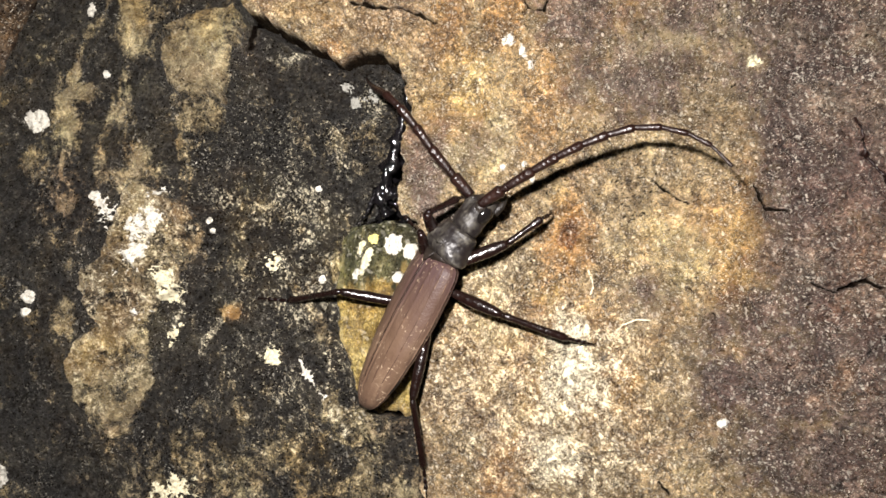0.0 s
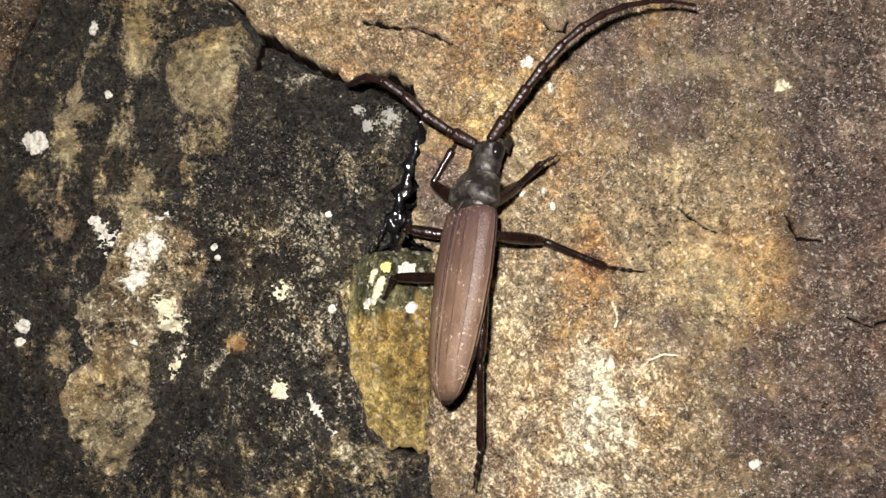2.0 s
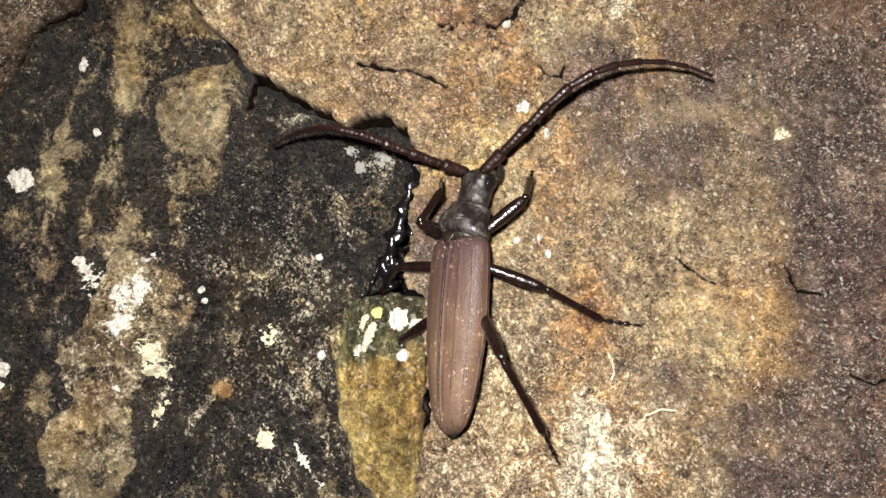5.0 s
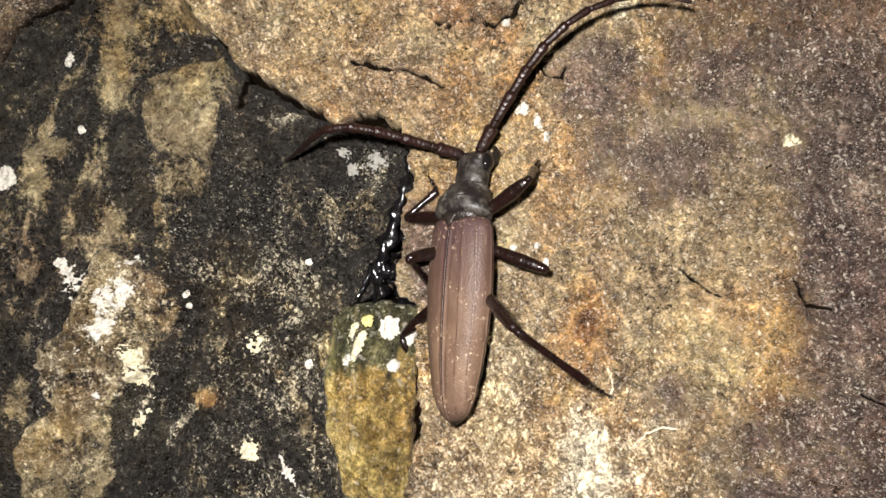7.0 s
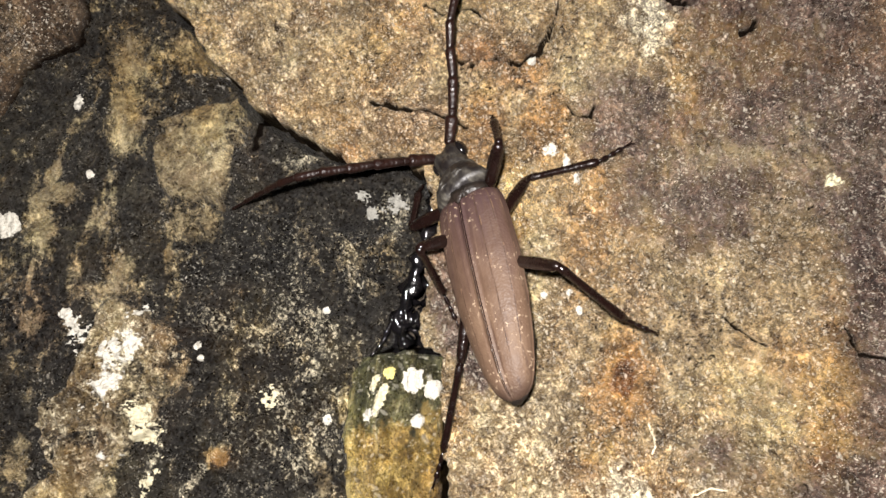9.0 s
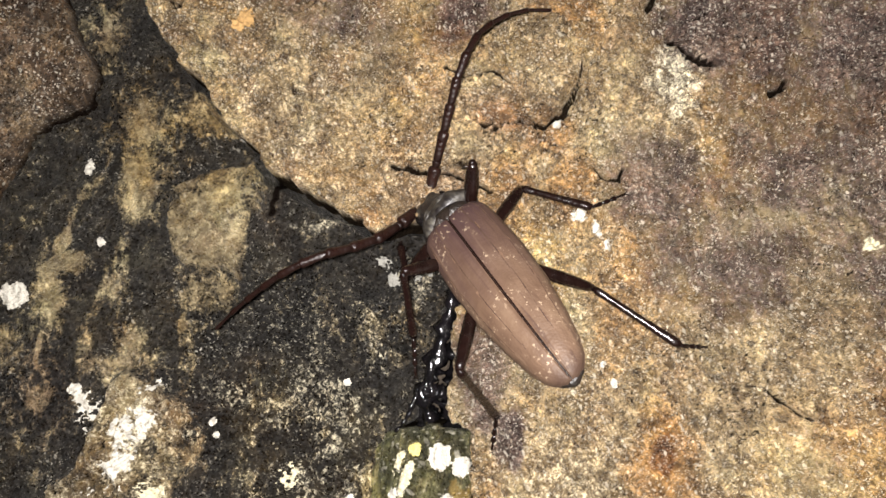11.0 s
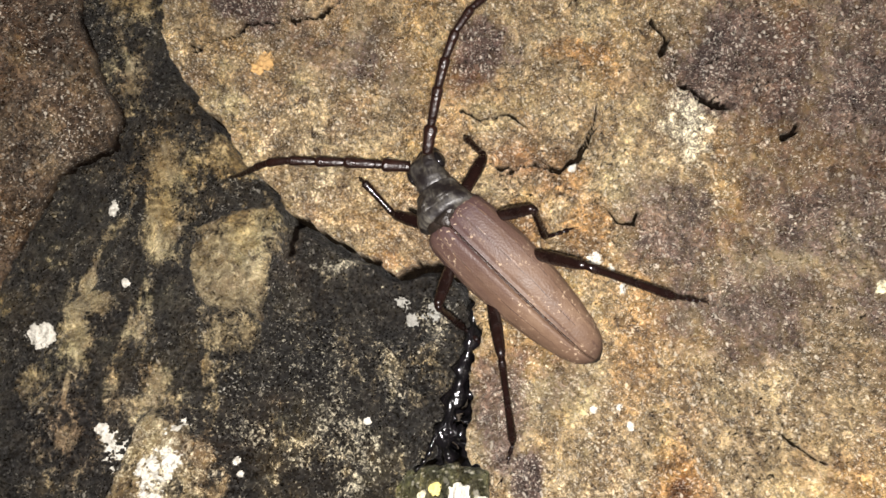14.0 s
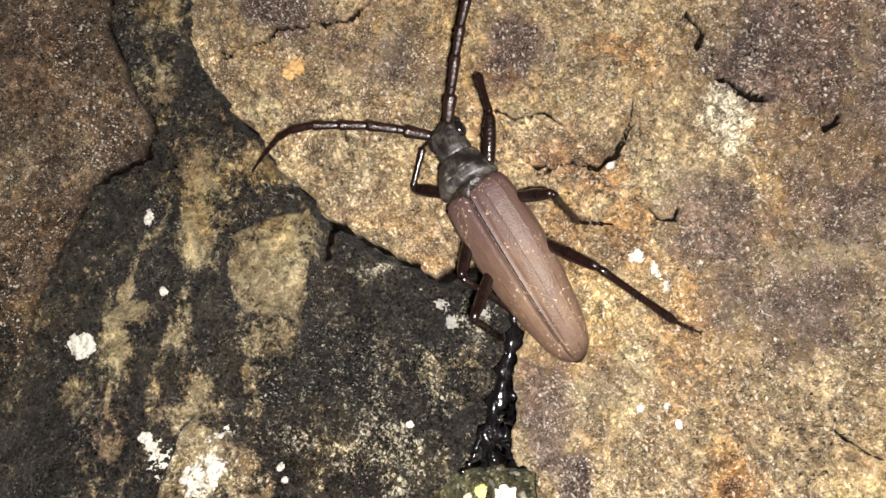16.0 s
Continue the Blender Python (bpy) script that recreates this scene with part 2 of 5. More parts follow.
def wing_case():
    """Leathery brown, darker and purplish at the base and along dark veins, with worn pale scuffs."""
    m = Mat("elytra_shell")
    streak = m.noise(420, 4, 0.65, m.stretch((1.0, 0.12, 1.0)))
    cloud = m.noise(150, 4, 0.6)
    col = m.ramp(m.math("ADD", m.math("MULTIPLY", streak, 0.5), m.math("MULTIPLY", cloud, 0.5)), (0.32, (0.060, 0.035, 0.023)), (0.5, (0.096, 0.059, 0.038)), (0.68, (0.140, 0.092, 0.058)))
    sep = m.t.nodes.new("ShaderNodeSeparateXYZ")
    m.put(sep.inputs[0], m.co)
    base = m.math("ADD", m.math("MULTIPLY", sep.outputs[1], 30.0), m.math("MULTIPLY", streak, 1.2))
    col = m.mix(m.ramp(base, (0.0, 0.0), (0.56, 0.9)), col, (0.036, 0.019, 0.020))
    fine_vein = m.noise(900, 2, 0.5, m.stretch((1.0, 0.035, 0.6)))
    col = m.mix(m.ramp(fine_vein, (0.34, 0.6), (0.41, 0.0)), col, (0.042, 0.023, 0.017))
    col = m.mix(m.ramp(fine_vein, (0.62, 0.0), (0.70, 0.2)), col, (0.20, 0.135, 0.09))
    scuff = m.math("MULTIPLY", m.ramp(m.noise(1500, 3, 0.6), (0.60, 0.0), (0.66, 1.0)), m.ramp(m.noise(170, 3, 0.5), (0.48, 0.0), (0.60, 1.0)))
    col = m.mix(m.math("MULTIPLY", scuff, 0.6), col, (0.42, 0.32, 0.22))
    col = m.mix(m.ramp(m.math("ADD", m.math("MULTIPLY", sep.outputs[1], -29.0), m.math("MULTIPLY", streak, 0.05)), (0.93, 0.0), (1.0, 0.75)), col, (0.035, 0.02, 0.015))
    mark = m.noise(95, 2, 0.5)
    col = m.mix(m.ramp(mark, (0.68, 0.0), (0.74, 0.7)), col, (0.035, 0.02, 0.016))
    pits = m.math("ADD", m.cells(2600), m.math("MULTIPLY", streak, 0.6))
    return m.done(col, m.ramp(cloud, (0.3, 0.46), (0.7, 0.64)), pits, 0.00006, 0.7, 0.24)


elytra_shell = wing_case()


def downy():
    """The pronotum: black cuticle under patchy grey-green down."""
    m = Mat("downy_shell")
    hair = m.noise(1800, 3, 0.7, m.stretch((1.0, 0.3, 0.3)))
    patch = m.noise(330, 3, 0.6)
    f = m.math("MULTIPLY", m.ramp(hair, (0.40, 0.1), (0.66, 1.0)), m.ramp(patch, (0.43, 0.0), (0.64, 0.55)))
    col = m.mix(f, (0.008, 0.006, 0.006), (0.125, 0.114, 0.088))
    return m.done(col, m.ramp(patch, (0.4, 0.40), (0.65, 0.62)), m.math("ADD", hair, m.math("MULTIPLY", m.noise(260, 2, 0.5), 3.0)), 0.00022, 0.6)


downy_shell = downy()
m = Mat("compound_eye")
eye_shell = m.done((0.006, 0.005, 0.005), 0.12, m.cells(5200), 0.00004, 0.5)
m = Mat("wet_black")
wet_black = m.done(m.ramp(m.noise(420, 4, 0.6), (0.35, (0.002, 0.002, 0.002)), (0.7, (0.006, 0.005, 0.006))), 0.15, m.noise(420, 3, 0.5), 0.0005, 0.5)
m = Mat("shadowed_rock")
back_rock = m.done(m.ramp(m.noise(30, 8, 0.65), (0.3, (0.035, 0.026, 0.018)), (0.55, (0.10, 0.075, 0.05)), (0.75, (0.22, 0.17, 0.11))), 0.8, m.noise(60, 8, 0.7), 0.02, 1.0)
m = Mat("dry_earth")
earth = m.done(m.ramp(m.noise(9, 8, 0.65), (0.3, (0.05, 0.038, 0.026)), (0.7, (0.16, 0.12, 0.08))), 0.9, m.noise(14, 8, 0.7), 0.05, 1.0)


# ---- relief ----
def lattice(ix, iy, seed):
    h = (ix.astype(np.int64) * 374761393 + iy.astype(np.int64) * 668265263 + seed * 982451653) & 0xFFFFFFFF
    h = ((h ^ (h >> 13)) * 1274126177) & 0xFFFFFFFF
    return ((h ^ (h >> 16)) & 0xFFFF) / 32767.5 - 1.0


def smooth_noise(x, z, seed):
    x0, z0 = np.floor(x), np.floor(z)
    fx, fz = x - x0, z - z0
    fx, fz = fx * fx * fx * (fx * (fx * 6 - 15) + 10), fz * fz * fz * (fz * (fz * 6 - 15) + 10)
    a, b = lattice(x0, z0, seed), lattice(x0 + 1, z0, seed)
    c, d = lattice(x0, z0 + 1, seed), lattice(x0 + 1, z0 + 1, seed)
    return a + (b - a) * fx + (c - a) * fz + (a - b - c + d) * fx * fz


def fractal(x, z, size, seed, octaves=4, gain=0.5):
    out, amp, total = 0.0, 1.0, 0.0
    for k in range(octaves):
        f, c, s = 2.03 ** k / size, math.cos(0.7 + 1.1 * k), math.sin(0.7 + 1.1 * k)
        out = out + amp * smooth_noise((x * c - z * s) * f + 17.3 * k, (x * s + z * c) * f - 9.1 * k, seed + k)
        total, amp = total + amp, amp * gain
    return out / total


def inside(x, z, outline):
    """Signed distance to an outline in millimetres, positive within it."""
    best, within = np.full(x.shape, 1e9), np.zeros(x.shape, bool)
    for (ax, az), (bx, bz) in zip(outline, outline[1:] + outline[:1]):
        ex, ez = bx - ax, bz - az
        s = np.clip(((x - ax) * ex + (z - az) * ez) / (ex * ex + ez * ez + 1e-9), 0, 1)
        best = np.minimum(best, np.hypot(x - ax - s * ex, z - az - s * ez))
        if abs(ez) > 1e-9:
            within ^= ((az > z) != (bz > z)) & (x < ax + (z - az) * ex / ez)
    return np.where(within, best, -best)


def along(x, z, line):
    best = np.full(x.shape, 1e9)
    for (ax, az), (bx, bz) in zip(line, line[1:]):
        ex, ez = bx - ax, bz - az
        s = np.clip(((x - ax) * ex + (z - az) * ez) / (ex * ex + ez * ez + 1e-9), 0, 1)
        best = np.minimum(best, np.hypot(x - ax - s * ex, z - az - s * ez))
    return best


def hill(x, z, cx, cz, rx, rz, turn=0.0):
    c, s = math.cos(radians(turn)), math.sin(radians(turn))
    u, v = (x - cx) * c + (z - cz) * s, -(x - cx) * s + (z - cz) * c
    return np.exp(-((u / rx) ** 2 + (v / rz) ** 2))


def patches(x, z, blobs, seed, wobble=0.5):
    """Stains with torn, streaky rims: (x, z, half width, half height, turn, strength)."""
    out = np.zeros(x.shape)
    wx = x + wobble * (3.6 * fractal(x, z * 0.6, 9.0, seed, 4, 0.6) + 1.6 * fractal(x, z * 0.7, 2.6, seed + 21, 3, 0.6))
    wz = z + wobble * (5.0 * fractal(x, z * 0.6, 9.0, seed + 5, 4, 0.6) + 2.4 * fractal(x, z * 0.7, 2.6, seed + 27, 3, 0.6))
    w = fractal(x, z * 0.6, 4.0, seed + 9, 5, 0.7)
    for cx, cz, rx, rz, turn, k in blobs:
        c, s = math.cos(radians(turn)), math.sin(radians(turn))
        u, v = (wx - cx) * c + (wz - cz) * s, -(wx - cx) * s + (wz - cz) * c
        d = np.hypot(u / rx, v / rz) + w * wobble * 0.9
        f = np.clip((1.7 - d) / 1.2, 0, 1)
        out = np.maximum(out, k * f * f * (3 - 2 * f))
    return out


SLAB = [(-94.1, 117.5), (-92.9, 98.8), (-88.1, 89.5), (-80.7, 79.7), (-72.9, 69.2), (-66.2, 63.7), (-64.3, 59.6), (-59.1, 56.1), (-52.8, 52.0),
        (-47.0, 50.0), (-44.8, 48.0), (-42.0, 47.2), (-38.8, 48.5), (-34.3, 48.4), (-29.6, 45.0), (-27.9, 40.2), (-26.8, 35.4), (-28.4, 32.0), (-29.6, 25.0), (-29.2, 20.5), (-30.0, 16.5), (-29.0, 13.0), (-26.2, 10.8), (-25.0, 6.0), (-25.0, -10.3),
        (-26.1, -16.8), (-26.0, -30.7), (-24.8, -44.3), (-23.7, -80), (100, -80), (100, 145), (-94, 145)]
DARK = [(-22, 50), (-28.9, 45.3), (-30.5, 33.2), (-32.9, 25.2), (-34.4, 20.0), (-35.6, 17.0), (-36.0, 13.4), (-41.0, 10.8), (-44.6, -2.0), (-43.4, -9.6), (-41.3, -17.0),
        (-38.5, -23.5), (-34.0, -28.6), (-26.0, -29.5), (-23, -44.4), (-21, -80), (-165, -80), (-165, 145), (-80, 145), (-60, 70)]
LEFT = [(-114, 145), (-114.8, 120.0), (-113.1, 103.3), (-107.9, 91.5), (-103.0, 84.0), (-101.6, 79.5), (-103.7, 74.3), (-111.0, 72.2), (-115.4, 68.8), (-119.4, 62.0),
        (-122.1, 55.9), (-127.1, 46.6), (-129.9, 30.6), (-139.6, 19.6), (-185, 15.4), (-185, 145)]
WEDGE = [(-41.1, 10.4), (-33.9, 12.1), (-26.3, 11.0), (-25.9, -1.7), (-26.2, -10.7), (-26.8, -17.4), (-26.4, -25.4), (-28.3, -29.2), (-31.2, -27.6), (-34.6, -28.9), (-38.9, -22.8), (-41.4, -16.7),
         (-43.5, -9.3), (-44.4, -1.8), (-43.2, 5.1)]
CRUST = [(-87.8, 21.1), (-82.7, 18.6), (-76.8, 15.6), (-73.3, 11.7), (-73.9, 7.5), (-76.5, 2.7), (-78.2, -2.6), (-81.7, -5.1), (-84.7, -9.5), (-82.6, -15.1),
         (-82.7, -21.5), (-85.6, -28.0), (-88.2, -33.3), (-92.6, -34.6), (-96.7, -30.8), (-99.3, -26.2), (-100.6, -19.2), (-99.2, -13.5), (-94.5, -10.1),
         (-96.5, -7.1), (-99.6, -2.4), (-98.9, 2.2), (-95.2, 3.7), (-92.3, 11.0), (-90.2, 18.4)]
LOBE = [(-83.0, 56.4), (-79.1, 58.7), (-72.6, 61.6), (-68.0, 61.9), (-65.6, 58.1), (-65.8, 51.9), (-67.2, 49.4), (-67.2, 43.6), (-68.2, 39.9), (-67.1, 36.9),
        (-68.2, 36.3), (-70.0, 39.0), (-73.8, 40.1), (-79.0, 40.5), (-81.8, 43.3), (-83.7, 50.0)]
PLATE = [(-86.2, 108), (-85.6, 98), (-85.1, 93.2), (-78.4, 94.0), (-72.4, 97.0), (-67.6, 97.7), (-62.9, 97.2), (-58.0, 98.6), (-55.3, 101.9), (-53, 145), (-88, 145)]
CRACKS = [[(-30.7, 77.0), (-25.9, 75.3), (-22.2, 76.4), (-18.1, 73.4)], [(-23.5, 65.4), (-19.4, 64.7), (-15.7, 66.6), (-12.2, 64.8), (-9.1, 66.3)],
          [(-5.6, 72.6), (-7.2, 68.9), (-9.1, 66.3)], [(5.5, 93.0), (7.8, 88.8), (6.6, 86.1)], [(9.7, 80.3), (13.4, 77.3), (17.2, 76.0)],
          [(-6.5, 58.2), (-2.7, 54.9), (0.2, 54.3), (1.2, 55.8)], [(27.0, 69.5), (29.8, 70.3)], [(-39.6, 58.0), (-33.0, 56.8), (-26.5, 55.0), (-20.6, 52.7)],
          [(46.7, -0.9), (50.6, -2.5), (55.6, -0.3), (58.0, -1.4)], [(20.7, -37.8), (22.5, -40.9)],
          [(-21.9, 64.2), (-16.8, 65.9), (-12.9, 64.3), (-8.8, 67.3), (-6.7, 72.0), (-5.5, 76.8)], [(10.3, 80.1), (14.5, 77.7), (18.2, 75.8)], [(26.9, 69.0), (28.8, 69.9), (29.8, 71.4)],
          [(9.6, 60.1), (11.8, 57.5)], [(38.6, 16.9), (40.5, 13.0), (44.5, 12.4)], [(21.5, 17.8), (24.6, 16.0), (27.2, 14.3)],
          [(-86.4, 104), (-85.6, 98), (-85.1, 93.2), (-78.4, 94.0), (-72.4, 97.0), (-67.6, 97.7), (-62.9, 97.2), (-58.0, 98.6), (-55.3, 101.9), (-54.7, 106.8)]]


def edge(d, lip, fall):
    """A worn rim: rounds off within, drops away outside."""
    return -lip * np.exp(-np.maximum(d, 0) / (lip * 0.8)) - fall * np.clip(-d / 0.8, 0, 1)


def rim(x, z, outline, seed, rough=1.1):
    return inside(x, z, outline) + rough * fractal(x, z, 6.0, seed, 4, 0.6)


def flakes(x, z, seed, size):
    """Broken layers: terraces with sharp little steps, lying askew."""
    u, v = x * 0.87 + z * 0.5, -x * 0.5 + z * 0.87
    n = fractal(u * 0.8, v * 1.5, 7.0, seed, 4, 0.6) * 4.5
    step = np.floor(n) + np.clip((n - np.floor(n)) * 5, 0, 1)
    r = 1 - np.abs(fractal(u, v * 1.4, 3.2, seed + 9, 3, 0.6)) * 2.4
    return size * (0.38 * (step - n) + 0.30 * r)


def slab_height(x, z):
    d = rim(x, z, SLAB, 11, 1.5) + 0.9 * fractal(x, z, 2.6, 17, 3, 0.6)
    p = 8.0 * hill(x, z, 54, -8, 30, 24) + 4.5 * hill(x, z, 2, -20, 24, 20) - 3.5 * hill(x, z, 40, 48, 18, 18) - 3.0 * hill(x, z, 12, 74, 12, 9)
    p = p + 1.3 * fractal(x, z, 26, 21, 3) + 1.0 * fractal(x, z, 9, 25, 4, 0.6) + 0.75 * fractal(x, z, 2.6, 29, 3, 0.65) + flakes(x, z, 27, 2.4) + 1.3 * np.abs(fractal(x, z, 5.5, 23, 4, 0.6)) ** 0.8 - 0.9 * np.clip(fractal(x, z, 3.4, 24, 3, 0.6) - 0.18, 0, 1)
    p = p + 2.6 / (1 + np.exp(-np.clip(rim(x, z, PLATE, 13, 1.3) / 0.35, -40, 40))) * (x < -42)
    p = p - 2.6 * crack_depth(x, z)
    return p + edge(d, 0.45, 14), d


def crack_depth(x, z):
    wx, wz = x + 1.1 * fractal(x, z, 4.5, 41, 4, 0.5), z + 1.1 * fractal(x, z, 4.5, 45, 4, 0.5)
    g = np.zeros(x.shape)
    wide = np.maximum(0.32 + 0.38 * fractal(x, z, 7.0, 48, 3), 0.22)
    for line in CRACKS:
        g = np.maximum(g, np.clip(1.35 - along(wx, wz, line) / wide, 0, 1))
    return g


def step_shade(x, z):
    """Shade painted along some of the broken layers' steps."""
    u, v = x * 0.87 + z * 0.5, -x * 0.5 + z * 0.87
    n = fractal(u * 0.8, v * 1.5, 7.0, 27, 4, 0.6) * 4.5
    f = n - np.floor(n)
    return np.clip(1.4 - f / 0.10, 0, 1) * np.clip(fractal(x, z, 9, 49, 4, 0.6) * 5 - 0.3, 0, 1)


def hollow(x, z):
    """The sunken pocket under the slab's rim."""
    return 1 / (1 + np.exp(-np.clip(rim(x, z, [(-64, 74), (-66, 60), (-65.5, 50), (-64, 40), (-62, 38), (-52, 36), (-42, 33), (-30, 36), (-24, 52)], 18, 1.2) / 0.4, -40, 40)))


def lobe(x, z):
    """A raised lobe of tan crust beside the pocket."""
    return 1 / (1 + np.exp(-np.clip(rim(x, z, LOBE, 19, 2.0) / 0.3, -40, 40)))


def dark_height(x, z):
    d = rim(x, z, DARK, 12)
    p = -1.5 - 4.0 * hill(x, z, -48, 20, 20, 22) - 4.5 * hill(x, z, -68, 66, 22, 16) + 1.5 * hill(x, z, -50, -22, 20, 14) + 5.0 * hill(x, z, -112, -10, 26, 40)
    p = p + 1.2 * hill(x, z, -73, 52, 11, 11) - 2.4 * hollow(x, z)
    p = p + 1.0 * fractal(x, z, 22, 31, 3) + 1.0 * fractal(x, z, 7, 35, 4, 0.6) + 0.4 * fractal(x, z, 2.4, 39, 3, 0.6) + flakes(x, z, 37, 0.9)
    p = p - 7 * np.clip(1 - np.abs(inside(x, z, SLAB) + 0.4) / 1.9, 0, 1) * np.clip((z - 12) / 6, 0, 1)
    p = p - 4 * np.clip(1 - np.abs(inside(x, z, LEFT) + 0.6) / 1.6, 0, 1) * np.clip((84 - z) / 14, 0.1, 1)
    p = p + 2.4 * lobe(x, z)
    c = rim(x, z, CRUST, 14, 0.9)
    p = p + 2.9 / (1 + np.exp(-np.clip(c / 0.28, -40, 40))) * (1 + 0.6 * fractal(x, z, 2.2, 52, 4, 0.65))
    return p + edge(d, 1.4, 12), d


def left_height(x, z):
    d = rim(x, z, LEFT, 15)
    p = -0.5 + 3.0 * np.clip((z - 55) / 35, -0.5, 1.2) + 1.5 * fractal(x, z, 18, 61, 3) + 1.1 * fractal(x, z, 6, 65, 4, 0.6) + 0.6 * fractal(x, z, 2.2, 69, 3, 0.6) + flakes(x, z, 67, 1.2)
    return p + edge(d, 1.0, 10), d


def wedge_height(x, z):
    d = rim(x, z, WEDGE, 16, 1.7)
    p = -2.2 + 1.2 * hill(x, z, -33, -12, 8, 14) - 1.5 * np.clip((z + 2) / 12, 0, 1) + 1.3 * fractal(x * 1.8, z * 0.6, 6, 71, 4, 0.6) + 0.7 * fractal(x * 2.2, z * 0.7, 2.4, 75, 3, 0.6)
    return p + edge(d, 1.0, 8), d


def mesh_of(name, verts, faces, smooth=True):
    me = bpy.data.meshes.new(name)
    faces = np.asarray(faces)
    k = faces.shape[1]
    me.vertices.add(len(verts))
    me.vertices.foreach_set("co", np.asarray(verts, float).ravel())
    me.loops.add(faces.size)
    me.loops.foreach_set("vertex_index", faces.ravel().astype(np.int32))
    me.polygons.add(len(faces))
    me.polygons.foreach_set("loop_start", (np.arange(len(faces)) * k).astype(np.int32))
    me.polygons.foreach_set("loop_total", np.full(len(faces), k, np.int32))
    me.update(calc_edges=True)
    me.polygons.foreach_set("use_smooth", np.full(len(faces), smooth))
    me.validate()
    return me


def sheet(name, x0, x1, z0, z1, step, height, keep, material, parent, stain_shade=None, label=""):
    """A relief in the wall's plane, in millimetres; keep chooses the cells."""
    x, z = np.meshgrid(np.arange(x0, x1 + step, step), np.arange(z0, z1 + step, step))
    p, d = height(x, z)
    n, m = x.shape
    i = np.arange(n * m).reshape(n, m)
    quads = np.stack([i[:-1, :-1], i[:-1, 1:], i[1:, 1:], i[1:, :-1]], -1).reshape(-1, 4)
    ok = keep(x, z, d).ravel()
    quads = quads[ok[quads].all(1)]
    used, quads = np.unique(quads, return_inverse=True)
    quads = quads.reshape(-1, 4)
    co = np.stack([x, -p, z], -1).reshape(-1, 3)[used] / 1000
    me = mesh_of(name, co, quads)
    if stain_shade:
        s = np.stack([np.clip(c, 0, 1) for c in stain_shade(x, z, d)], -1).reshape(-1, 4)[used]
        at = me.color_attributes.new("stain_shade", "FLOAT_COLOR", "POINT")
        at.data.foreach_set("color", s.astype(np.float32).ravel())
    me.materials.append(material)
    ob = new(name, me)
    ob.parent = parent
    return tagged(ob, label)


# ---- the rock face ----
rock = tagged(new("wall_rock"), "rough natural rock face of tan and sooty schist", "rock wall", kind="structure")

RUST = [(5.2, 8.6, 2.6, 3.4, 0, 1.0), (4.6, 6.9, 5.5, 7.7, 0, 0.75), (-0.2, 34.2, 4.3, 14.6, -10, 0.6), (40.5, 34.7, 4.1, 9.2, 0, 0.3), (9.4, -7.5, 5.4, 6.5, 0, 0.4),
        (-6.9, 53.0, 4.6, 5.7, 0, 0.7), (-10.7, 63.7, 4.0, 5.0, 0, 0.7), (-17.7, 66.7, 6.2, 2.6, 0, 0.6), (-9.2, 86.8, 6.3, 2.3, -20, 0.7), (-0.8, 37.8, 6.6, 11.3, 0, 0.45),
        (-44.7, 49.1, 6.4, 1.6, 0, 0.55), (12, -25, 8, 10, 0, 0.45)]
# Pale stone; near (5, -18) the torch's hot spot is painted in too.
PALE = [(5.0, -18.0, 6.0, 8.5, 0, 0.85), (2.1, -33.0, 4.0, 6.0, -10, 0.8), (4.0, -24.0, 11.0, 17.0, 0, 0.5), (10.2, 71.6, 4.3, 5.4, 15, 0.8), (-12, -14, 12, 24, 0, 0.36), (12, -22, 12, 16, 0, 0.35), (-57, 64, 17, 10, -38, 0.22), (-35, 56, 14, 7, -10, 0.2)]
# Grey-brown stone; the patch at (-24, 22) also paints shade beside the seep.
GREY = [(51.1, 18.2, 12, 16, 0, 0.8), (42.6, -9.4, 16, 8, 0, 0.7), (18.6, 41.3, 14.0, 11, 0, 0.6), (45.1, -32.3, 15, 8, 0, 0.8), (-27.3, 88.3, 7, 7, 0, 0.75),
        (21.6, 83.2, 14, 12, 0, 0.85), (-17.5, 28.4, 6.8, 5.8, 0, 0.45), (-50.9, 90, 20, 7, -20, 0.5), (30, 60, 12, 14, 0, 0.7), (-72, 104, 8, 7, 0, 0.9), (-24, 22, 4.5, 9, 0, 0.75), (-19.0, 11.0, 2.6, 4.5, 0, 1.0)]
GREY_RIGHT = [(50.5, 32.2, 10.0, 14.5, 0, 0.9), (49.5, 54.8, 12.2, 13.3, 0, 0.85), (36.7, 62.1, 7.8, 7.8, 0, 0.7), (50.1, 2.2, 10.0, 6.7, 0, 0.95), (42.6, -19.1, 15.6, 6.7, 0, 0.95),
              (8.0, 53.4, 8.9, 10.0, 0, 0.7), (19.4, -4.5, 6.7, 4.4, 0, 0.5), (66, 0, 18, 60, 0, 0.9), (60, 70, 30, 40, 0, 0.85), (26.8, 8.1, 5.6, 6.7, 20, 0.35)]
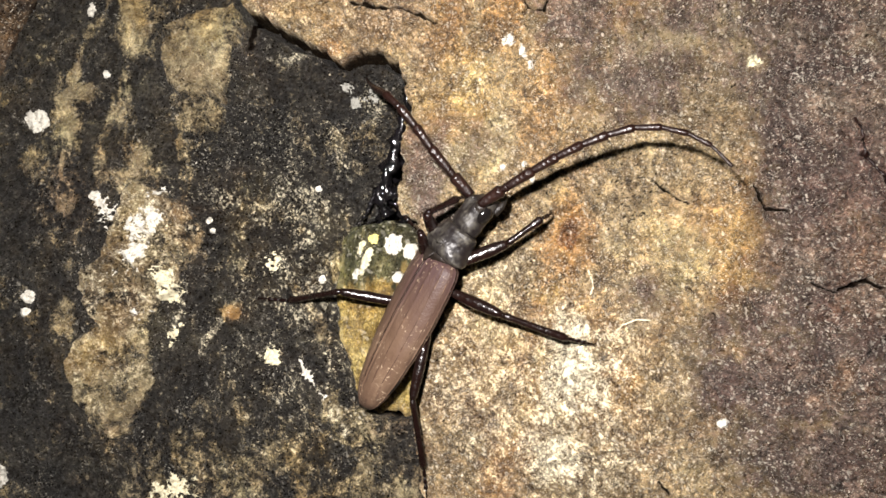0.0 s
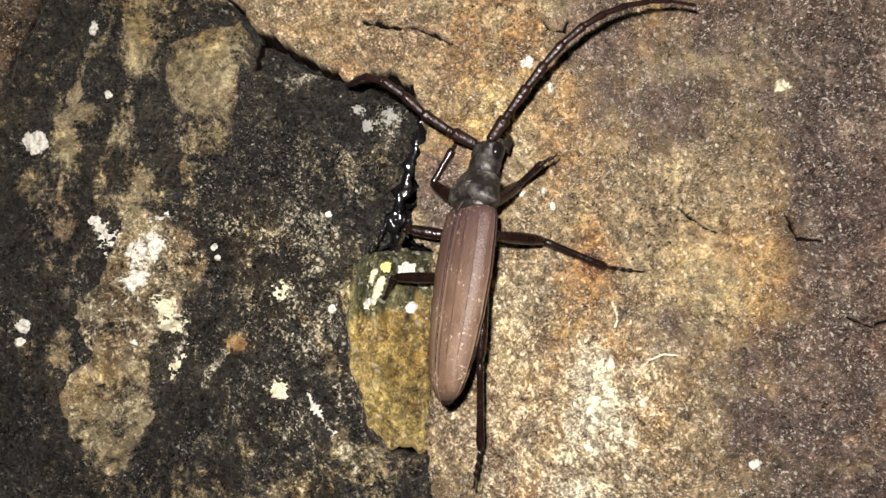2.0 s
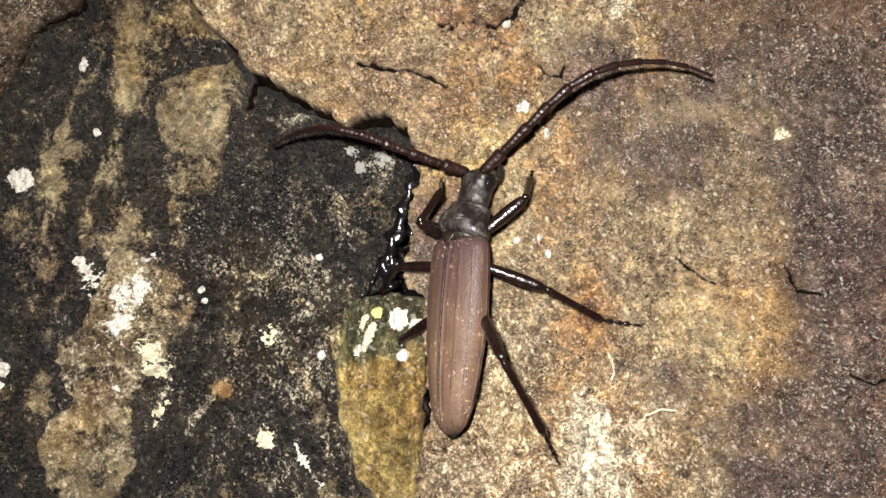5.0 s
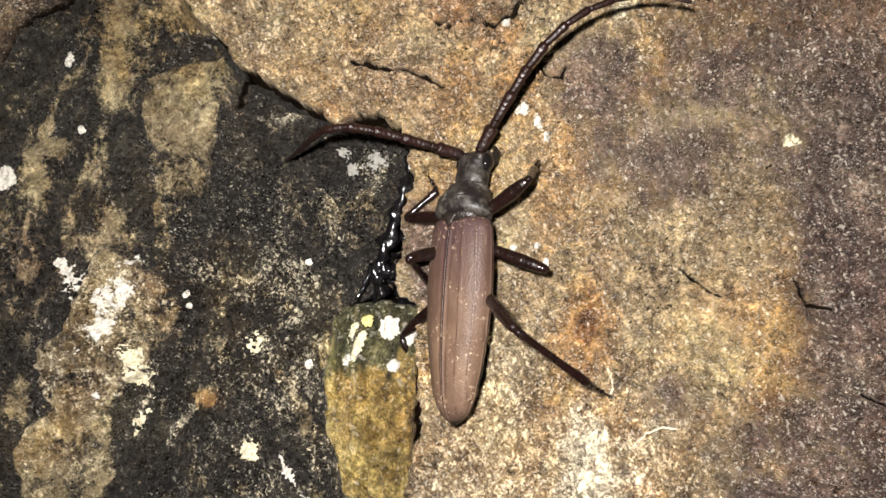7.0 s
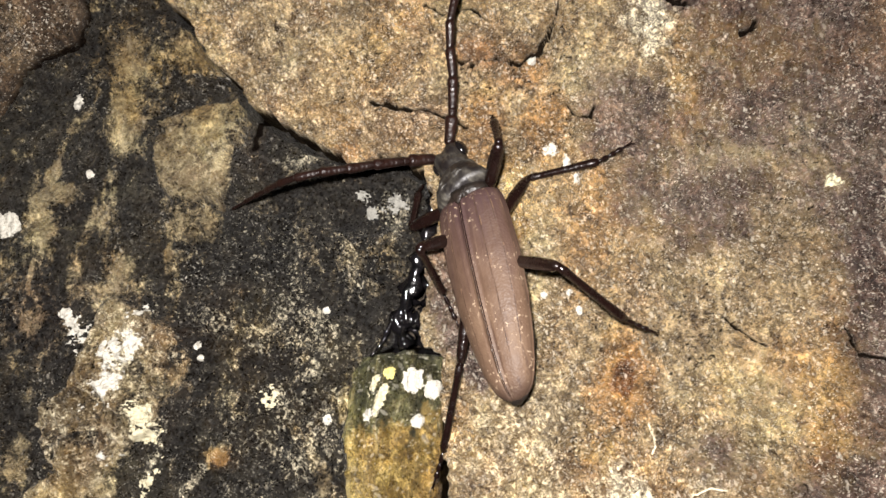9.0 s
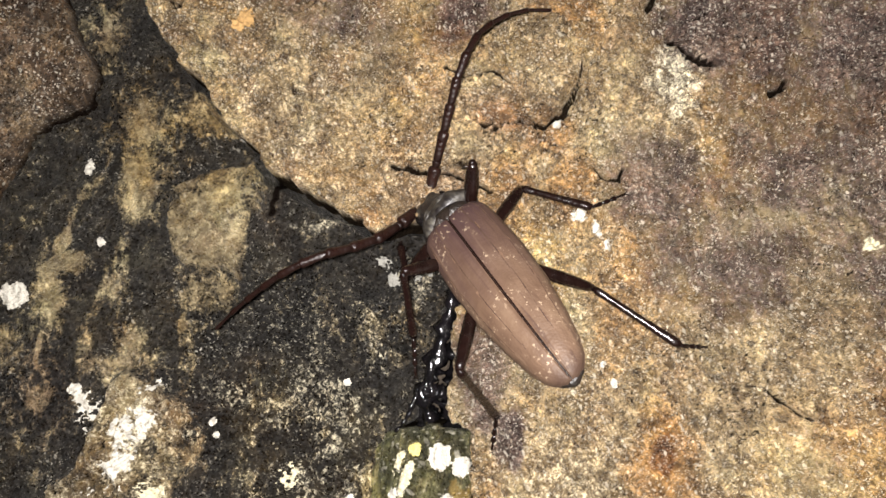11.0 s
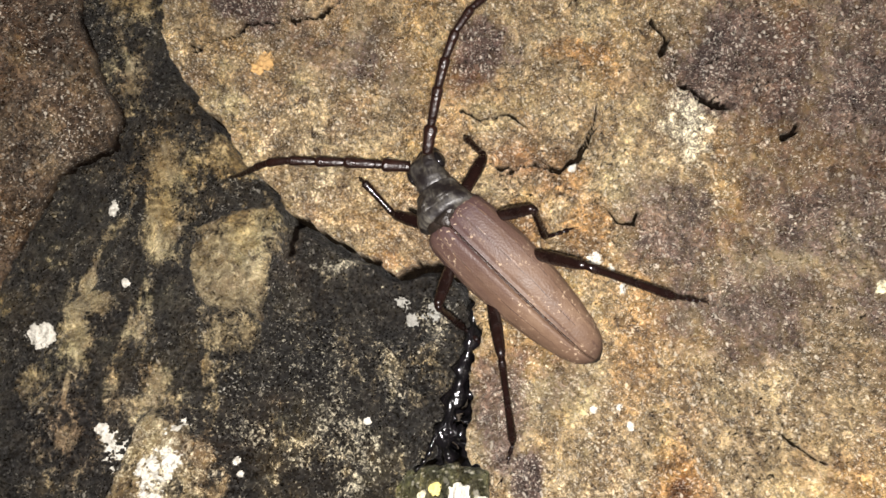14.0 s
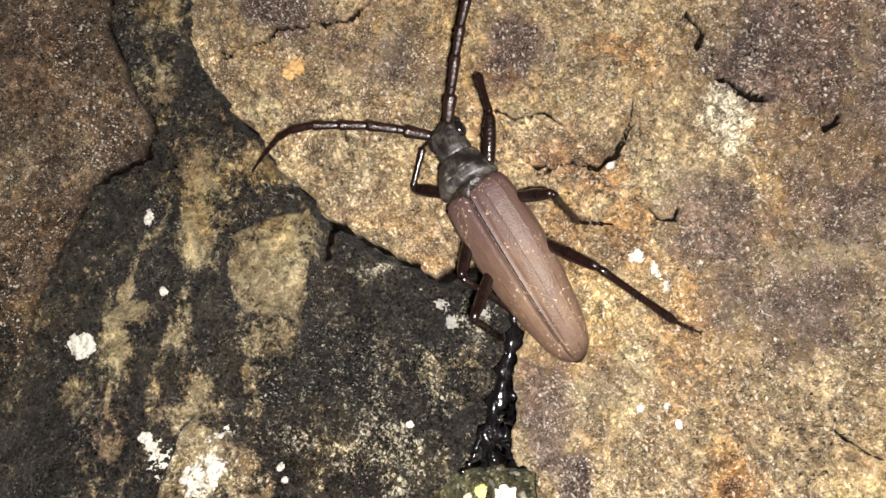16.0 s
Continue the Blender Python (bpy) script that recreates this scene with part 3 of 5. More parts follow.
# tan washes over the sooty stone: above, then below
TAN = [(-91.8, 56.1, 2.7, 6.5, 0, 1.0), (-90.6, 70.3, 4.6, 5.1, 0, 0.66), (-80.9, 71.7, 4.5, 4.0, 0, 0.55), (-101.8, 56.8, 2.3, 1.2, 30, 0.75), (-104.8, 47.6, 1.5, 4.5, 0, 0.8),
       (-104.0, 41.8, 4.1, 1.8, 0, 0.9), (-106.5, 26.2, 0.8, 3.6, 0, 1.1), (-80.3, 29.3, 0.9, 1.8, 0, 0.9), (-94.0, 38.1, 2.0, 3.2, 0, 0.75), (-88.1, 27.2, 2.3, 2.9, 20, 0.75),
       (-91.5, 23.1, 6.8, 2.3, 0, 0.55), (-75.5, 34.8, 6.8, 2.5, 0, 0.5), (-106.2, 35.5, 2.9, 4.5, 0, 0.6), (-113.6, 27.3, 2.9, 3.4, 0, 0.5), (-76, 72, 6, 3, 20, 0.5)]
TAN_LOW = [(-45.2, 28.2, 10.7, 5.1, 0, 0.26), (-33.1, 26.2, 4.5, 6.8, 0, 0.26), (-58.5, 18.2, 3.4, 5.6, 20, 0.22), (-61.0, 40.8, 2.5, 1.8, 0, 0.35), (-119.5, -4.5, 2.9, 4.5, 0, 0.85),
           (-105.1, 17.0, 1.6, 2.5, 0, 0.65), (-102.4, -7.9, 1.5, 4.1, 0, 0.7), (-67.1, -6.8, 2.7, 2.3, 0, 0.95), (-59.7, -26.9, 12.4, 4.5, 0, 0.28),
           (-39.5, -30.0, 5.6, 4.5, 0, 0.55), (-49.3, -7.3, 1.6, 5.6, 30, 0.4), (-42.3, 3.1, 1.6, 6.8, 0, 0.5), (-33, -48, 10, 8, 0, 0.5), (-58, -42, 36, 11, 0, 0.28)]


def slab_stain_shade(x, z, d):
    # shade painted into the cracks, layer steps and outer drop of the slab
    painted_shade = 1.0 * crack_depth(x, z) + 0.75 * step_shade(x, z) + np.clip(-(d - 0.1) / 0.5, 0, 1)
    spot = np.maximum(patches(x, z, [(5.3, 8.2, 1.5, 2.0, 0, 1.0)], 82, 0.25), patches(x, z, [(4.9, 7.6, 4.6, 6.4, 0, 0.72)], 84, 0.4))
    return np.maximum(patches(x, z, RUST, 81), spot), patches(x, z, PALE, 83, 0.9), np.maximum(patches(x, z, GREY, 85), patches(x, z, GREY_RIGHT, 86)), painted_shade


def dark_stain_shade(x, z, d):
    c = np.clip(0.5 + rim(x, z, CRUST, 14, 0.9) / 1.6, 0, 0.95)
    rust = patches(x, z, [(-66.0, -7.2, 3.4, 2.2, 0, 0.8), (-93, 30, 5, 5, 0, 0.3), (-75.7, 11.0, 3.8, 5.0, 0, 0.65)], 87)
    pale = patches(x, z, [(-85, 10, 2.4, 9, -20, 0.6), (-69.9, 16.9, 5.9, 2.5, -20, 0.38), (-55.8, 15.9, 4.9, 3.0, -50, 0.34), (-54.8, 48.8, 5.0, 1.0, 5, 0.5), (-35.3, 38.9, 3.1, 3.9, 0, 0.4),
                          (-80.4, -1.5, 3.4, 3.8, 0, 0.5), (-79.3, -8.5, 1.0, 4.2, -20, 0.55), (-70.9, -11.5, 1.0, 5.0, -35, 0.5), (-48.3, -2.8, 4.0, 3.2, 0, 0.36), (-40.5, 6.4, 2.0, 3.1, 0, 0.4),
                          (-43.2, -27.4, 1.6, 1.9, 0, 0.5), (-41.7, -31.0, 0.8, 1.5, -30, 0.6)], 88)
    tan = np.maximum(np.maximum(patches(x, z, TAN, 89, 0.6), patches(x, z, TAN_LOW, 92, 0.8)) * (1 + 0.5 * fractal(x, z * 0.5, 4.0, 90, 4, 0.65)) * (1 - 0.85 * hollow(x, z)), lobe(x, z) * (0.80 + 0.45 * fractal(x, z, 6, 56, 4, 0.6)) * np.clip((x + 86) / 6 + 0.8 * fractal(x, z, 4, 54, 4, 0.6), 0.3, 1))
    pale = np.maximum(pale, c * (0.30 + 0.4 * fractal(x, z, 3.0, 58, 4, 0.7)) * np.clip(1 + (z + 8) / 40, 0.4, 1))
    veil = np.clip(2.4 * fractal(x, z * 0.33, 5.0, 96, 5, 0.66) + 0.10, 0, 1) * hill(x, z, -93, 46, 24, 34) * (1 - hollow(x, z))
    tan = np.maximum(tan, 0.58 * veil)
    tan = np.maximum(tan, hill(x, z, -101, 98, 9, 22) * (0.42 + 0.7 * fractal(x, z, 6, 99, 5, 0.65)))
    pale = np.maximum(pale, hill(x, z, -50, 2, 18, 40) * (0.31 + 0.42 * fractal(x, z * 0.7, 6, 98, 5, 0.68)) * (1 - 0.9 * hollow(x, z)))
    # the shadow line beside the lobe is painted; so is shade on the rim
    lobe_shade = hollow(x, z) * np.clip(1.3 - np.abs(inside(x, z, LOBE) + 1.2 + 0.8 * fractal(x, z, 3, 55, 3)) / 0.7, 0, 1)
    return rust, pale, np.maximum(c * (0.80 + 0.55 * fractal(x, z, 4, 57, 4, 0.65)), tan), lobe_shade + np.clip(-(d - 0.1) / 0.5, 0, 1)


def left_stain_shade(x, z, d):
    # the last value paints shade down the block's rim
    return patches(x, z, [(-108, 98, 3, 3, 0, 0.6), (-122, 62, 8, 10, 0, 0.3)], 91), 0 * x, 0 * x, np.clip(-(d - 0.1) / 0.5, 0, 1)


def wedge_stain_shade(x, z, d):
    moss = np.clip((z + 3.5 + 9.0 * fractal(x * 1.6, z * 0.7, 4, 93, 4, 0.65)) / 6.0, 0, 1)
    # rim darkened in colour for the shade in the crevice
    return 0.25 * patches(x, z, [(-33, -14, 6, 12, 0, 0.8)], 94), 0 * x, moss, np.clip(-(d - 0.1) / 0.5, 0, 1)


STEP = 0.32
stone_slab = sheet("stone", -99, 92, -72, 128, STEP, slab_height, lambda x, z, d: d > -1.1, tan_stone, rock, slab_stain_shade, "tan and rust-stained schist slab with fine cracks")
stone_dark = sheet("stone", -150, -19, -72, 128, STEP, dark_height, lambda x, z, d: (d > -1.1) & (inside(x, z, SLAB) < 9), sooty_stone, rock, dark_stain_shade, "sooty black schist with tan crust and lichen")
stone_left = sheet("stone", -152, -96, 22, 128, STEP, left_height, lambda x, z, d: d > -1.1, brown_stone, rock, left_stain_shade, "dark brown jutting schist block")
stone_wedge = sheet("stone", -48, -20, -36, 16, 0.33, wedge_height, lambda x, z, d: d > -1.1, ochre_stone, rock, wedge_stain_shade, "mossy ochre wedge of stone in the crevice")


def backing(x, z):
    p = -13 + 6 * fractal(x, z, 160, 101, 3) * np.clip((np.hypot(x + 30, z - 28) - 150) / 120, 0, 1) + 12 * fractal(x, z, 60, 105, 3) * np.clip((np.hypot(x + 30, z - 28) - 150) / 120, 0, 1)
    return p, 0 * x


outer = sheet("bedrock", -1500, 1500, -1300, 1300, 12.5, backing, lambda x, z, d: x > -1e9, back_rock, rock, None, "dark bedrock behind the loose slabs")
ground = tagged(new("ground", mesh_of("ground", [(-40, -40, -1.3), (40, -40, -1.3), (40, 40, -1.3), (-40, 40, -1.3)], [(0, 1, 2, 3)])), "bare dry earth at the foot of the rock", "ground", kind="structure")
ground.data.materials.append(earth)


# ---- crusts of lichen on the stones ----
def lichen(stone, height, cx, cz, rx, rz, turn, material, label, seed, bite=0.5, thick=0.35):
    """A crumbling crust with gaps and islands, lying on its stone."""
    step = 0.17
    r = max(rx, rz) * 1.5
    x, z = np.meshgrid(np.arange(cx - r, cx + r, step), np.arange(cz - r, cz + r, step))
    c, s = math.cos(radians(turn)), math.sin(radians(turn))
    u, v = (x - cx) * c + (z - cz) * s, -(x - cx) * s + (z - cz) * c
    d = 1 - np.hypot(u / rx, v / rz) + bite * 1.5 * fractal(x, z, 1.1 + 0.2 * r, seed, 4, 0.78)
    if bite > 0.6:
        d = d - 1.7 * np.maximum(0, fractal(x, z, 1.3, seed + 3, 4, 0.75)) - 0.02
    if (d > 0).sum() < 9:
        d = 1 - np.hypot(u / rx, v / rz)
    p = height(x, z)[0] + 0.06 + thick * np.clip(d * 2.2, -0.4, 1) * (0.75 + 0.4 * fractal(x, z, 0.9, seed + 5, 3, 0.6))
    n, m = x.shape
    i = np.arange(n * m).reshape(n, m)
    quads = np.stack([i[:-1, :-1], i[:-1, 1:], i[1:, 1:], i[1:, :-1]], -1).reshape(-1, 4)
    quads = quads[(d > -0.06).ravel()[quads].all(1)]
    if not len(quads):
        return
    used, quads = np.unique(quads, return_inverse=True)
    me = mesh_of("lichen", np.stack([x, -p, z], -1).reshape(-1, 3)[used] / 1000, quads.reshape(-1, 4))
    me.materials.append(material)
    ob = new("lichen", me)
    ob.parent = stone
    tagged(ob, label)


WHITE_ON_DARK = [(-113.4, 35.5, 3.0, 2.4, 0), (-111.5, -4.2, 1.8, 1.4, 0), (-112.0, -7.4, 1.1, 1.0, 0), (-72.1, 12.6, 0.8, 0.8, 0), (-71.1, 10.2, 0.7, 0.7, 0),
                 (-48.8, 19.5, 0.8, 0.7, 0), (-46.9, -0.4, 1.0, 1.0, 0), (-101.9, 61.3, 1.2, 1.9, 20), (-97.0, 45.7, 1.0, 1.1, 0), (-72.8, 68.5, 1.1, 0.7, 0),
                 (-119.1, -43.2, 2.0, 2.6, 0)]
WORN_ON_DARK = [(-95.9, 15.9, 2.2, 3.8, 20), (-85.0, 10.3, 3.0, 9.4, -20), (-80.4, -1.0, 2.8, 4.2, 10), (-85.8, -7.4, 2.1, 1.9, 0), (-57.4, 4.0, 2.0, 1.6, 30),
                (-48.8, -20.4, 1.0, 4.9, 38), (-39.8, 38.2, 1.6, 1.3, 0), (-42.3, 41.0, 1.3, 1.1, 0), (-79.5, -45.1, 5.0, 2.6, 0), (-78.8, -12.0, 1.2, 4.2, -30), (-35.4, 39.6, 1.6, 2.0, 30)]
for k, (a, b, c, d, e) in enumerate(WHITE_ON_DARK):
    lichen(stone_dark, dark_height, a, b, c, d, e, white_lichen, "chalky white lichen", 200 + k, 0.3)
for k, (a, b, c, d, e) in enumerate(WORN_ON_DARK):
    lichen(stone_dark, dark_height, a, b, c, d, e, white_lichen if k in (0, 1, 3, 5) else (grey_lichen if k in (6, 7, 10) else cream_lichen), "worn whitish lichen", 240 + k, 0.85 if k in (1, 2) else 0.95, 0.3)
lichen(stone_dark, dark_height, -56.9, -16.2, 1.7, 2.0, 0, cream_lichen, "pale yellow lichen", 270)
for k, (a, b, c, d) in enumerate([(-31.4, 7.2, 2.1, 2.2), (-27.6, 5.6, 1.8, 1.6), (-30.2, 0.2, 1.3, 1.2)]):
    lichen(stone_wedge, wedge_height, a, b, c, d, 0, white_lichen, "thick white lichen", 280 + k, 0.3, 0.6)
lichen(stone_wedge, wedge_height, -37.4, 2.5, 0.9, 3.4, -20, cream_lichen, "worn whitish lichen", 285, 0.5)
lichen(stone_wedge, wedge_height, -38.6, 5.2, 0.8, 2.6, -20, cream_lichen, "worn whitish lichen", 287, 0.7)
lichen(stone_wedge, wedge_height, -39.4, 0.8, 1.7, 1.1, 10, white_lichen, "worn whitish lichen", 288, 0.8)
lichen(stone_wedge, wedge_height, -35.6, 8.4, 1.2, 1.2, 0, yellow_lichen, "yellow lichen", 286, 0.3, 0.5)
for k, (a, b, c, d, e) in enumerate([(-7.0, 47.9, 1.4, 1.2, 0), (-4.0, 45.3, 0.7, 1.6, 20), (-2.4, 42.3, 0.7, 1.1, 0), (31.7, -26.5, 1.2, 1.0, 0), (-4.0, 22.5, 0.7, 0.7, 0),
                                     (-2.3, 19.7, 0.6, 0.9, 0), (-8.2, 22.2, 0.8, 0.7, 0), (-10.2, 64.7, 0.9, 0.8, 0)]):
    lichen(stone_slab, slab_height, a, b, c, d, e, white_lichen, "small white lichen", 300 + k, 0.4, 0.25)
lichen(stone_slab, slab_height, 40.9, 42.4, 1.3, 1.3, 0, cream_lichen, "pale yellow lichen", 320, 0.3, 0.3)
lichen(stone_slab, slab_height, -70.2, 89.3, 1.5, 3.0, -30, orange_lichen, "orange-brown crust", 321, 0.25, 0.25)


# ---- black wet seep in the crevice ----
def tube(points, radii, sides=12, lumps=0.0, seed=1, flat=1.0):
    """A closed tube through points, with a radius at each."""
    pts = [Vector(p) for p in points]
    verts, faces = [], []
    for i, p in enumerate(pts):
        way = (pts[min(i + 1, len(pts) - 1)] - pts[max(i - 1, 0)]).normalized()
        side = way.cross(Vector((0, 0, 1)) if abs(way.z) < 0.9 else Vector((0, 1, 0))).normalized()
        up = side.cross(way)
        for k in range(sides):
            a = 2 * math.pi * k / sides
            q = side * math.cos(a) + up * math.sin(a) * flat
            r = radii[i] * (1 + lumps * noise.noise(Vector((p + q * radii[i])) * 700 + Vector((seed, 0, 0))))
            verts.append(p + q * r)
    n = len(pts)
    bm = bmesh.new()
    vs = [bm.verts.new(v) for v in verts]
    for i in range(n - 1):
        for k in range(sides):
            a, b = i * sides + k, i * sides + (k + 1) % sides
            bm.faces.new((vs[a], vs[b], vs[b + sides], vs[a + sides]))
    bm.faces.new(vs[:sides][::-1])
    bm.faces.new(vs[-sides:])
    bmesh.ops.recalc_face_normals(bm, faces=bm.faces)
    return bm


def part(name, bm, material, parent, label="", smooth=True):
    """Links a bmesh as one mesh object under a thing or a part."""
    me = bpy.data.meshes.new(name)
    bm.to_mesh(me)
    bm.free()
    me.materials.append(material)
    me.polygons.foreach_set("use_smooth", [smooth] * len(me.polygons))
    ob = new(name, me)
    ob.parent = parent
    return tagged(ob, label)


def resample(points, n):
    p = np.array(points, float)
    d = np.r_[0, np.cumsum(np.linalg.norm(np.diff(p, axis=0), axis=1))]
    s = np.linspace(0, d[-1], n)
    return np.stack([np.interp(s, d, p[:, k]) for k in range(p.shape[1])], 1)


seep = tagged(new("black_seep"), "glossy black wet residue filling the crevice", "residue")
# The two deepest strands are added to black out the gap's bedrock.
for k, (line, rad) in enumerate([([(-27.6, 41, -4.5), (-28.3, 37, -3.5), (-29.4, 32.5, -3), (-30.9, 28, -3), (-32.2, 23.5, -3), (-33.5, 19.5, -3), (-34.4, 16.5, -3.2), (-33.0, 13, -4)], 1.45),
                                 ([(-34.8, 19, -3.4), (-32, 17.2, -3.2), (-29, 17.6, -4), (-25, 18, -5)], 1.5), ([(-35.2, 18.5, -2.2), (-36.2, 15, -1.9), (-37.6, 12.6, -2.1), (-39.2, 11.2, -2.4)], 0.4),
                                 ([(-27.5, 33, -8), (-28.5, 27, -8), (-28.5, 20, -8), (-30, 14, -8.5), (-29.5, 9, -9)], 2.6), ([(-33.5, 27, -8), (-34.5, 20, -8), (-35, 13, -8.5), (-35.5, 8, -9)], 2.2)]):
    q = resample([(a / 1000, -c / 1000, b / 1000) for a, b, c in line], 26)
    r = [rad / 1000 * (0.9 + 0.28 * math.sin(i * 1.3 + k) + 0.2 * math.sin(i * 2.9)) for i in range(26)]
    part("strand", tube(q, r, 18, 0.9, 3 + k), wet_black, seep)


twig = tagged(new("dry_rootlet"), "thin black dry rootlet clinging to the slab", "rootlet")
way = resample([(56.6, 29.5), (57.4, 26), (57.2, 22.6), (58.6, 20.6), (60.2, 18.2), (61.6, 15.6), (63.6, 12.4)], 30)
lift = slab_height(way[:, 0], way[:, 1])[0] + 0.2 + 0.5 * np.sin(np.linspace(0, 3.1, 30))
part("stem", tube(np.stack([way[:, 0], -lift, way[:, 1]], 1) / 1000, [(0.2 + 0.12 * math.sin(i * 1.7) ** 2 + (0.55 if i == 11 else 0.0)) / 1000 for i in range(30)], 8, 0.4, 9), feeler_shell, twig)

fibre_skin = crust("dry_fibre", (0.62, 0.55, 0.40), (0.40, 0.34, 0.22))
for line in ([(8.3, 1.5), (9.0, -0.5), (9.1, -1.9), (8.6, -3.2)], [(12.1, -11.0), (14.3, -8.8), (17.0, -7.8), (19.5, -7.9)]):
    fibre = tagged(new("dry_fibre"), "pale dry plant fibre stuck to the slab", "fibre", "fibres on the slab")
    way = resample(line, 24)
    lift = slab_height(way[:, 0], way[:, 1])[0] + 0.15 + 0.35 * np.sin(np.linspace(0, 3.1, 24))
    part("strand", tube(np.stack([way[:, 0], -lift, way[:, 1]], 1) / 1000, [(0.13 + 0.06 * math.sin(i * 2.1) ** 2) / 1000 for i in range(24)], 8, 0.3, 5), fibre_skin, fibre)

# ---- the longhorn beetle; its space: x to its right, y forward, z up its back ----
beetle = tagged(new("longhorn_beetle"), "brown longhorn beetle with black legs and long antennae on rock", "beetle")
MM = 0.001


def elytron(side):
    u_at = [0, .015, .05, .14, .34, .55, .74, .87, .94, .98, 1.0]
    wide = [3.6, 5.5, 6.15, 6.45, 6.65, 6.2, 5.2, 4.2, 3.25, 2.2, 0.9]
    high = [2.6, 3.1, 3.5, 3.8, 4.0, 3.9, 3.5, 2.9, 2.2, 1.5, 0.9]
    bm = bmesh.new()
    nu, nv = 64, 64
    grid = []
    for i in range(nu + 1):
        u = (i / nu) ** 0.95
        w, h = np.interp(u, u_at, wide), np.interp(u, u_at, high)
        row = []
        for j in range(nv + 1):
            v = j / nv
            a = radians(104) * v
            x, z = w * math.sin(a), h * math.cos(a) - 4.2 + 0.5 * math.sin(a) * (1 - u)
            swell = 0.0
            for at, k in ((0.26, 0.09), (0.52, 0.10), (0.74, 0.05)):
                run = at + 0.05 * u
                swell += k * math.exp(-((v - run) / 0.028) ** 2) * min(1, u * 14) * max(0, 1 - u / 0.93)
            swell += 0.16 * math.exp(-(v / 0.03) ** 2) - 0.10 * math.exp(-((v - 0.065) / 0.03) ** 2)
            swell += 0.16 * math.exp(-((v - 0.93) / 0.03) ** 2)
            swell += 0.05 * noise.noise(Vector((x * 0.8 * side, u * 30, 3)))
            x, z = x + swell * math.sin(a), z + swell * math.cos(a)
            row.append(bm.verts.new((side * (x + 0.05) * MM, (-0.2 - u * 34.3 + 0.9 * max(0, 0.03 - u) * (v * 20)) * MM, z * MM)))
        grid.append(row)
    for i in range(nu):
        for j in range(nv):
            q = (grid[i][j], grid[i + 1][j], grid[i + 1][j + 1], grid[i][j + 1])
            bm.faces.new(q if side > 0 else q[::-1])
    edge_loop = [e for e in bm.edges if e.is_boundary]
    made = bmesh.ops.extrude_edge_only(bm, edges=edge_loop)["geom"]
    for g in made:
        if isinstance(g, bmesh.types.BMVert):
            g.co.z -= 0.35 * MM
            g.co.x *= 0.985
    bmesh.ops.recalc_face_normals(bm, faces=bm.faces)
    me = part("elytron", bm, elytra_shell, beetle, "leathery brown wing case with raised ribs")
    me.data.materials.append(costa_shell)
    me.data.materials.append(groove_shell)
    me.data.materials.append(feeler_shell)
    for p in me.data.polygons:
        i, j = divmod(p.index, nv)
        if p.index >= nu * nv:
            continue
        u, v = ((i + 0.5) / nu) ** 0.95, (j + 0.5) / nv
        for rib, last in ((0.26, 0.90), (0.52, 0.86), (0.74, 0.6)):
            off = v - rib - 0.05 * u - 0.006 * noise.noise(Vector((u * 40, rib * 9, side)))
            worn = noise.noise(Vector((u * 14, rib * 31, 5 + side)))
            if abs(off) < 0.009 and 0.03 < u < last and worn > 0.15:
                p.material_index = 1
            elif 0.009 < -off < 0.024 and 0.0 < u < last * 0.9 and worn > -0.55:
                p.material_index = 2
        # dark suture and margin line, the margin widened to paint the abdomen's shadow
        if v < 0.02 or v > 0.92:
            p.material_index = 3
    return me


def lathe(stations, sides=28, power=2.0):
    """A body lofted along y: (y, half width, half height, centre z)."""
    bm = bmesh.new()
    rings = []
    for y, w, h, cz in stations:
        ring = []
        for k in range(sides):
            a = 2 * math.pi * k / sides
            c, s = math.cos(a), math.sin(a)
            e = 2 / power
            ring.append(bm.verts.new((math.copysign(abs(c) ** e, c) * w * MM, y * MM, (cz + math.copysign(abs(s) ** e, s) * h) * MM)))
        rings.append(ring)
    for a, b in zip(rings, rings[1:]):
        for k in range(sides):
            bm.faces.new((a[k], a[(k + 1) % sides], b[(k + 1) % sides], b[k]))
    bm.faces.new(rings[0][::-1])
    bm.faces.new(rings[-1])
    bmesh.ops.recalc_face_normals(bm, faces=bm.faces)
    return bm


def refine(stations, n):
    p = np.array(stations, float)
    s = np.linspace(p[0, 0], p[-1, 0], n)
    return [tuple([y] + [float(np.interp(y, p[:, 0], p[:, k])) for k in (1, 2, 3)]) for y in s]


elytron(1)
elytron(-1)
part("abdomen", lathe([(-35.1, 0.5, 0.4, -4.5), (-34.2, 1.9, 0.8, -4.6), (-32, 3.5, 1.1, -4.7), (-26, 5.2, 1.7, -5.0), (-14, 5.4, 2.3, -5.2), (-3, 4.8, 2.4, -5.0), (0.2, 4.0, 2.4, -4.4)]), dark_shell, beetle, "black underside of the body")
part("scutellum", lathe([(-2.0, 0.2, 0.15, -0.28), (-1.3, 0.7, 0.25, -0.30), (-0.2, 1.3, 0.4, -0.5), (0.6, 1.5, 0.4, -0.8)], 16), dark_shell, beetle)
part("collar", lathe([(-1.0, 4.2, 2.8, -3.6), (0.2, 4.3, 2.9, -3.5), (1.0, 4.2, 2.8, -3.5)], 28), dark_shell, beetle)


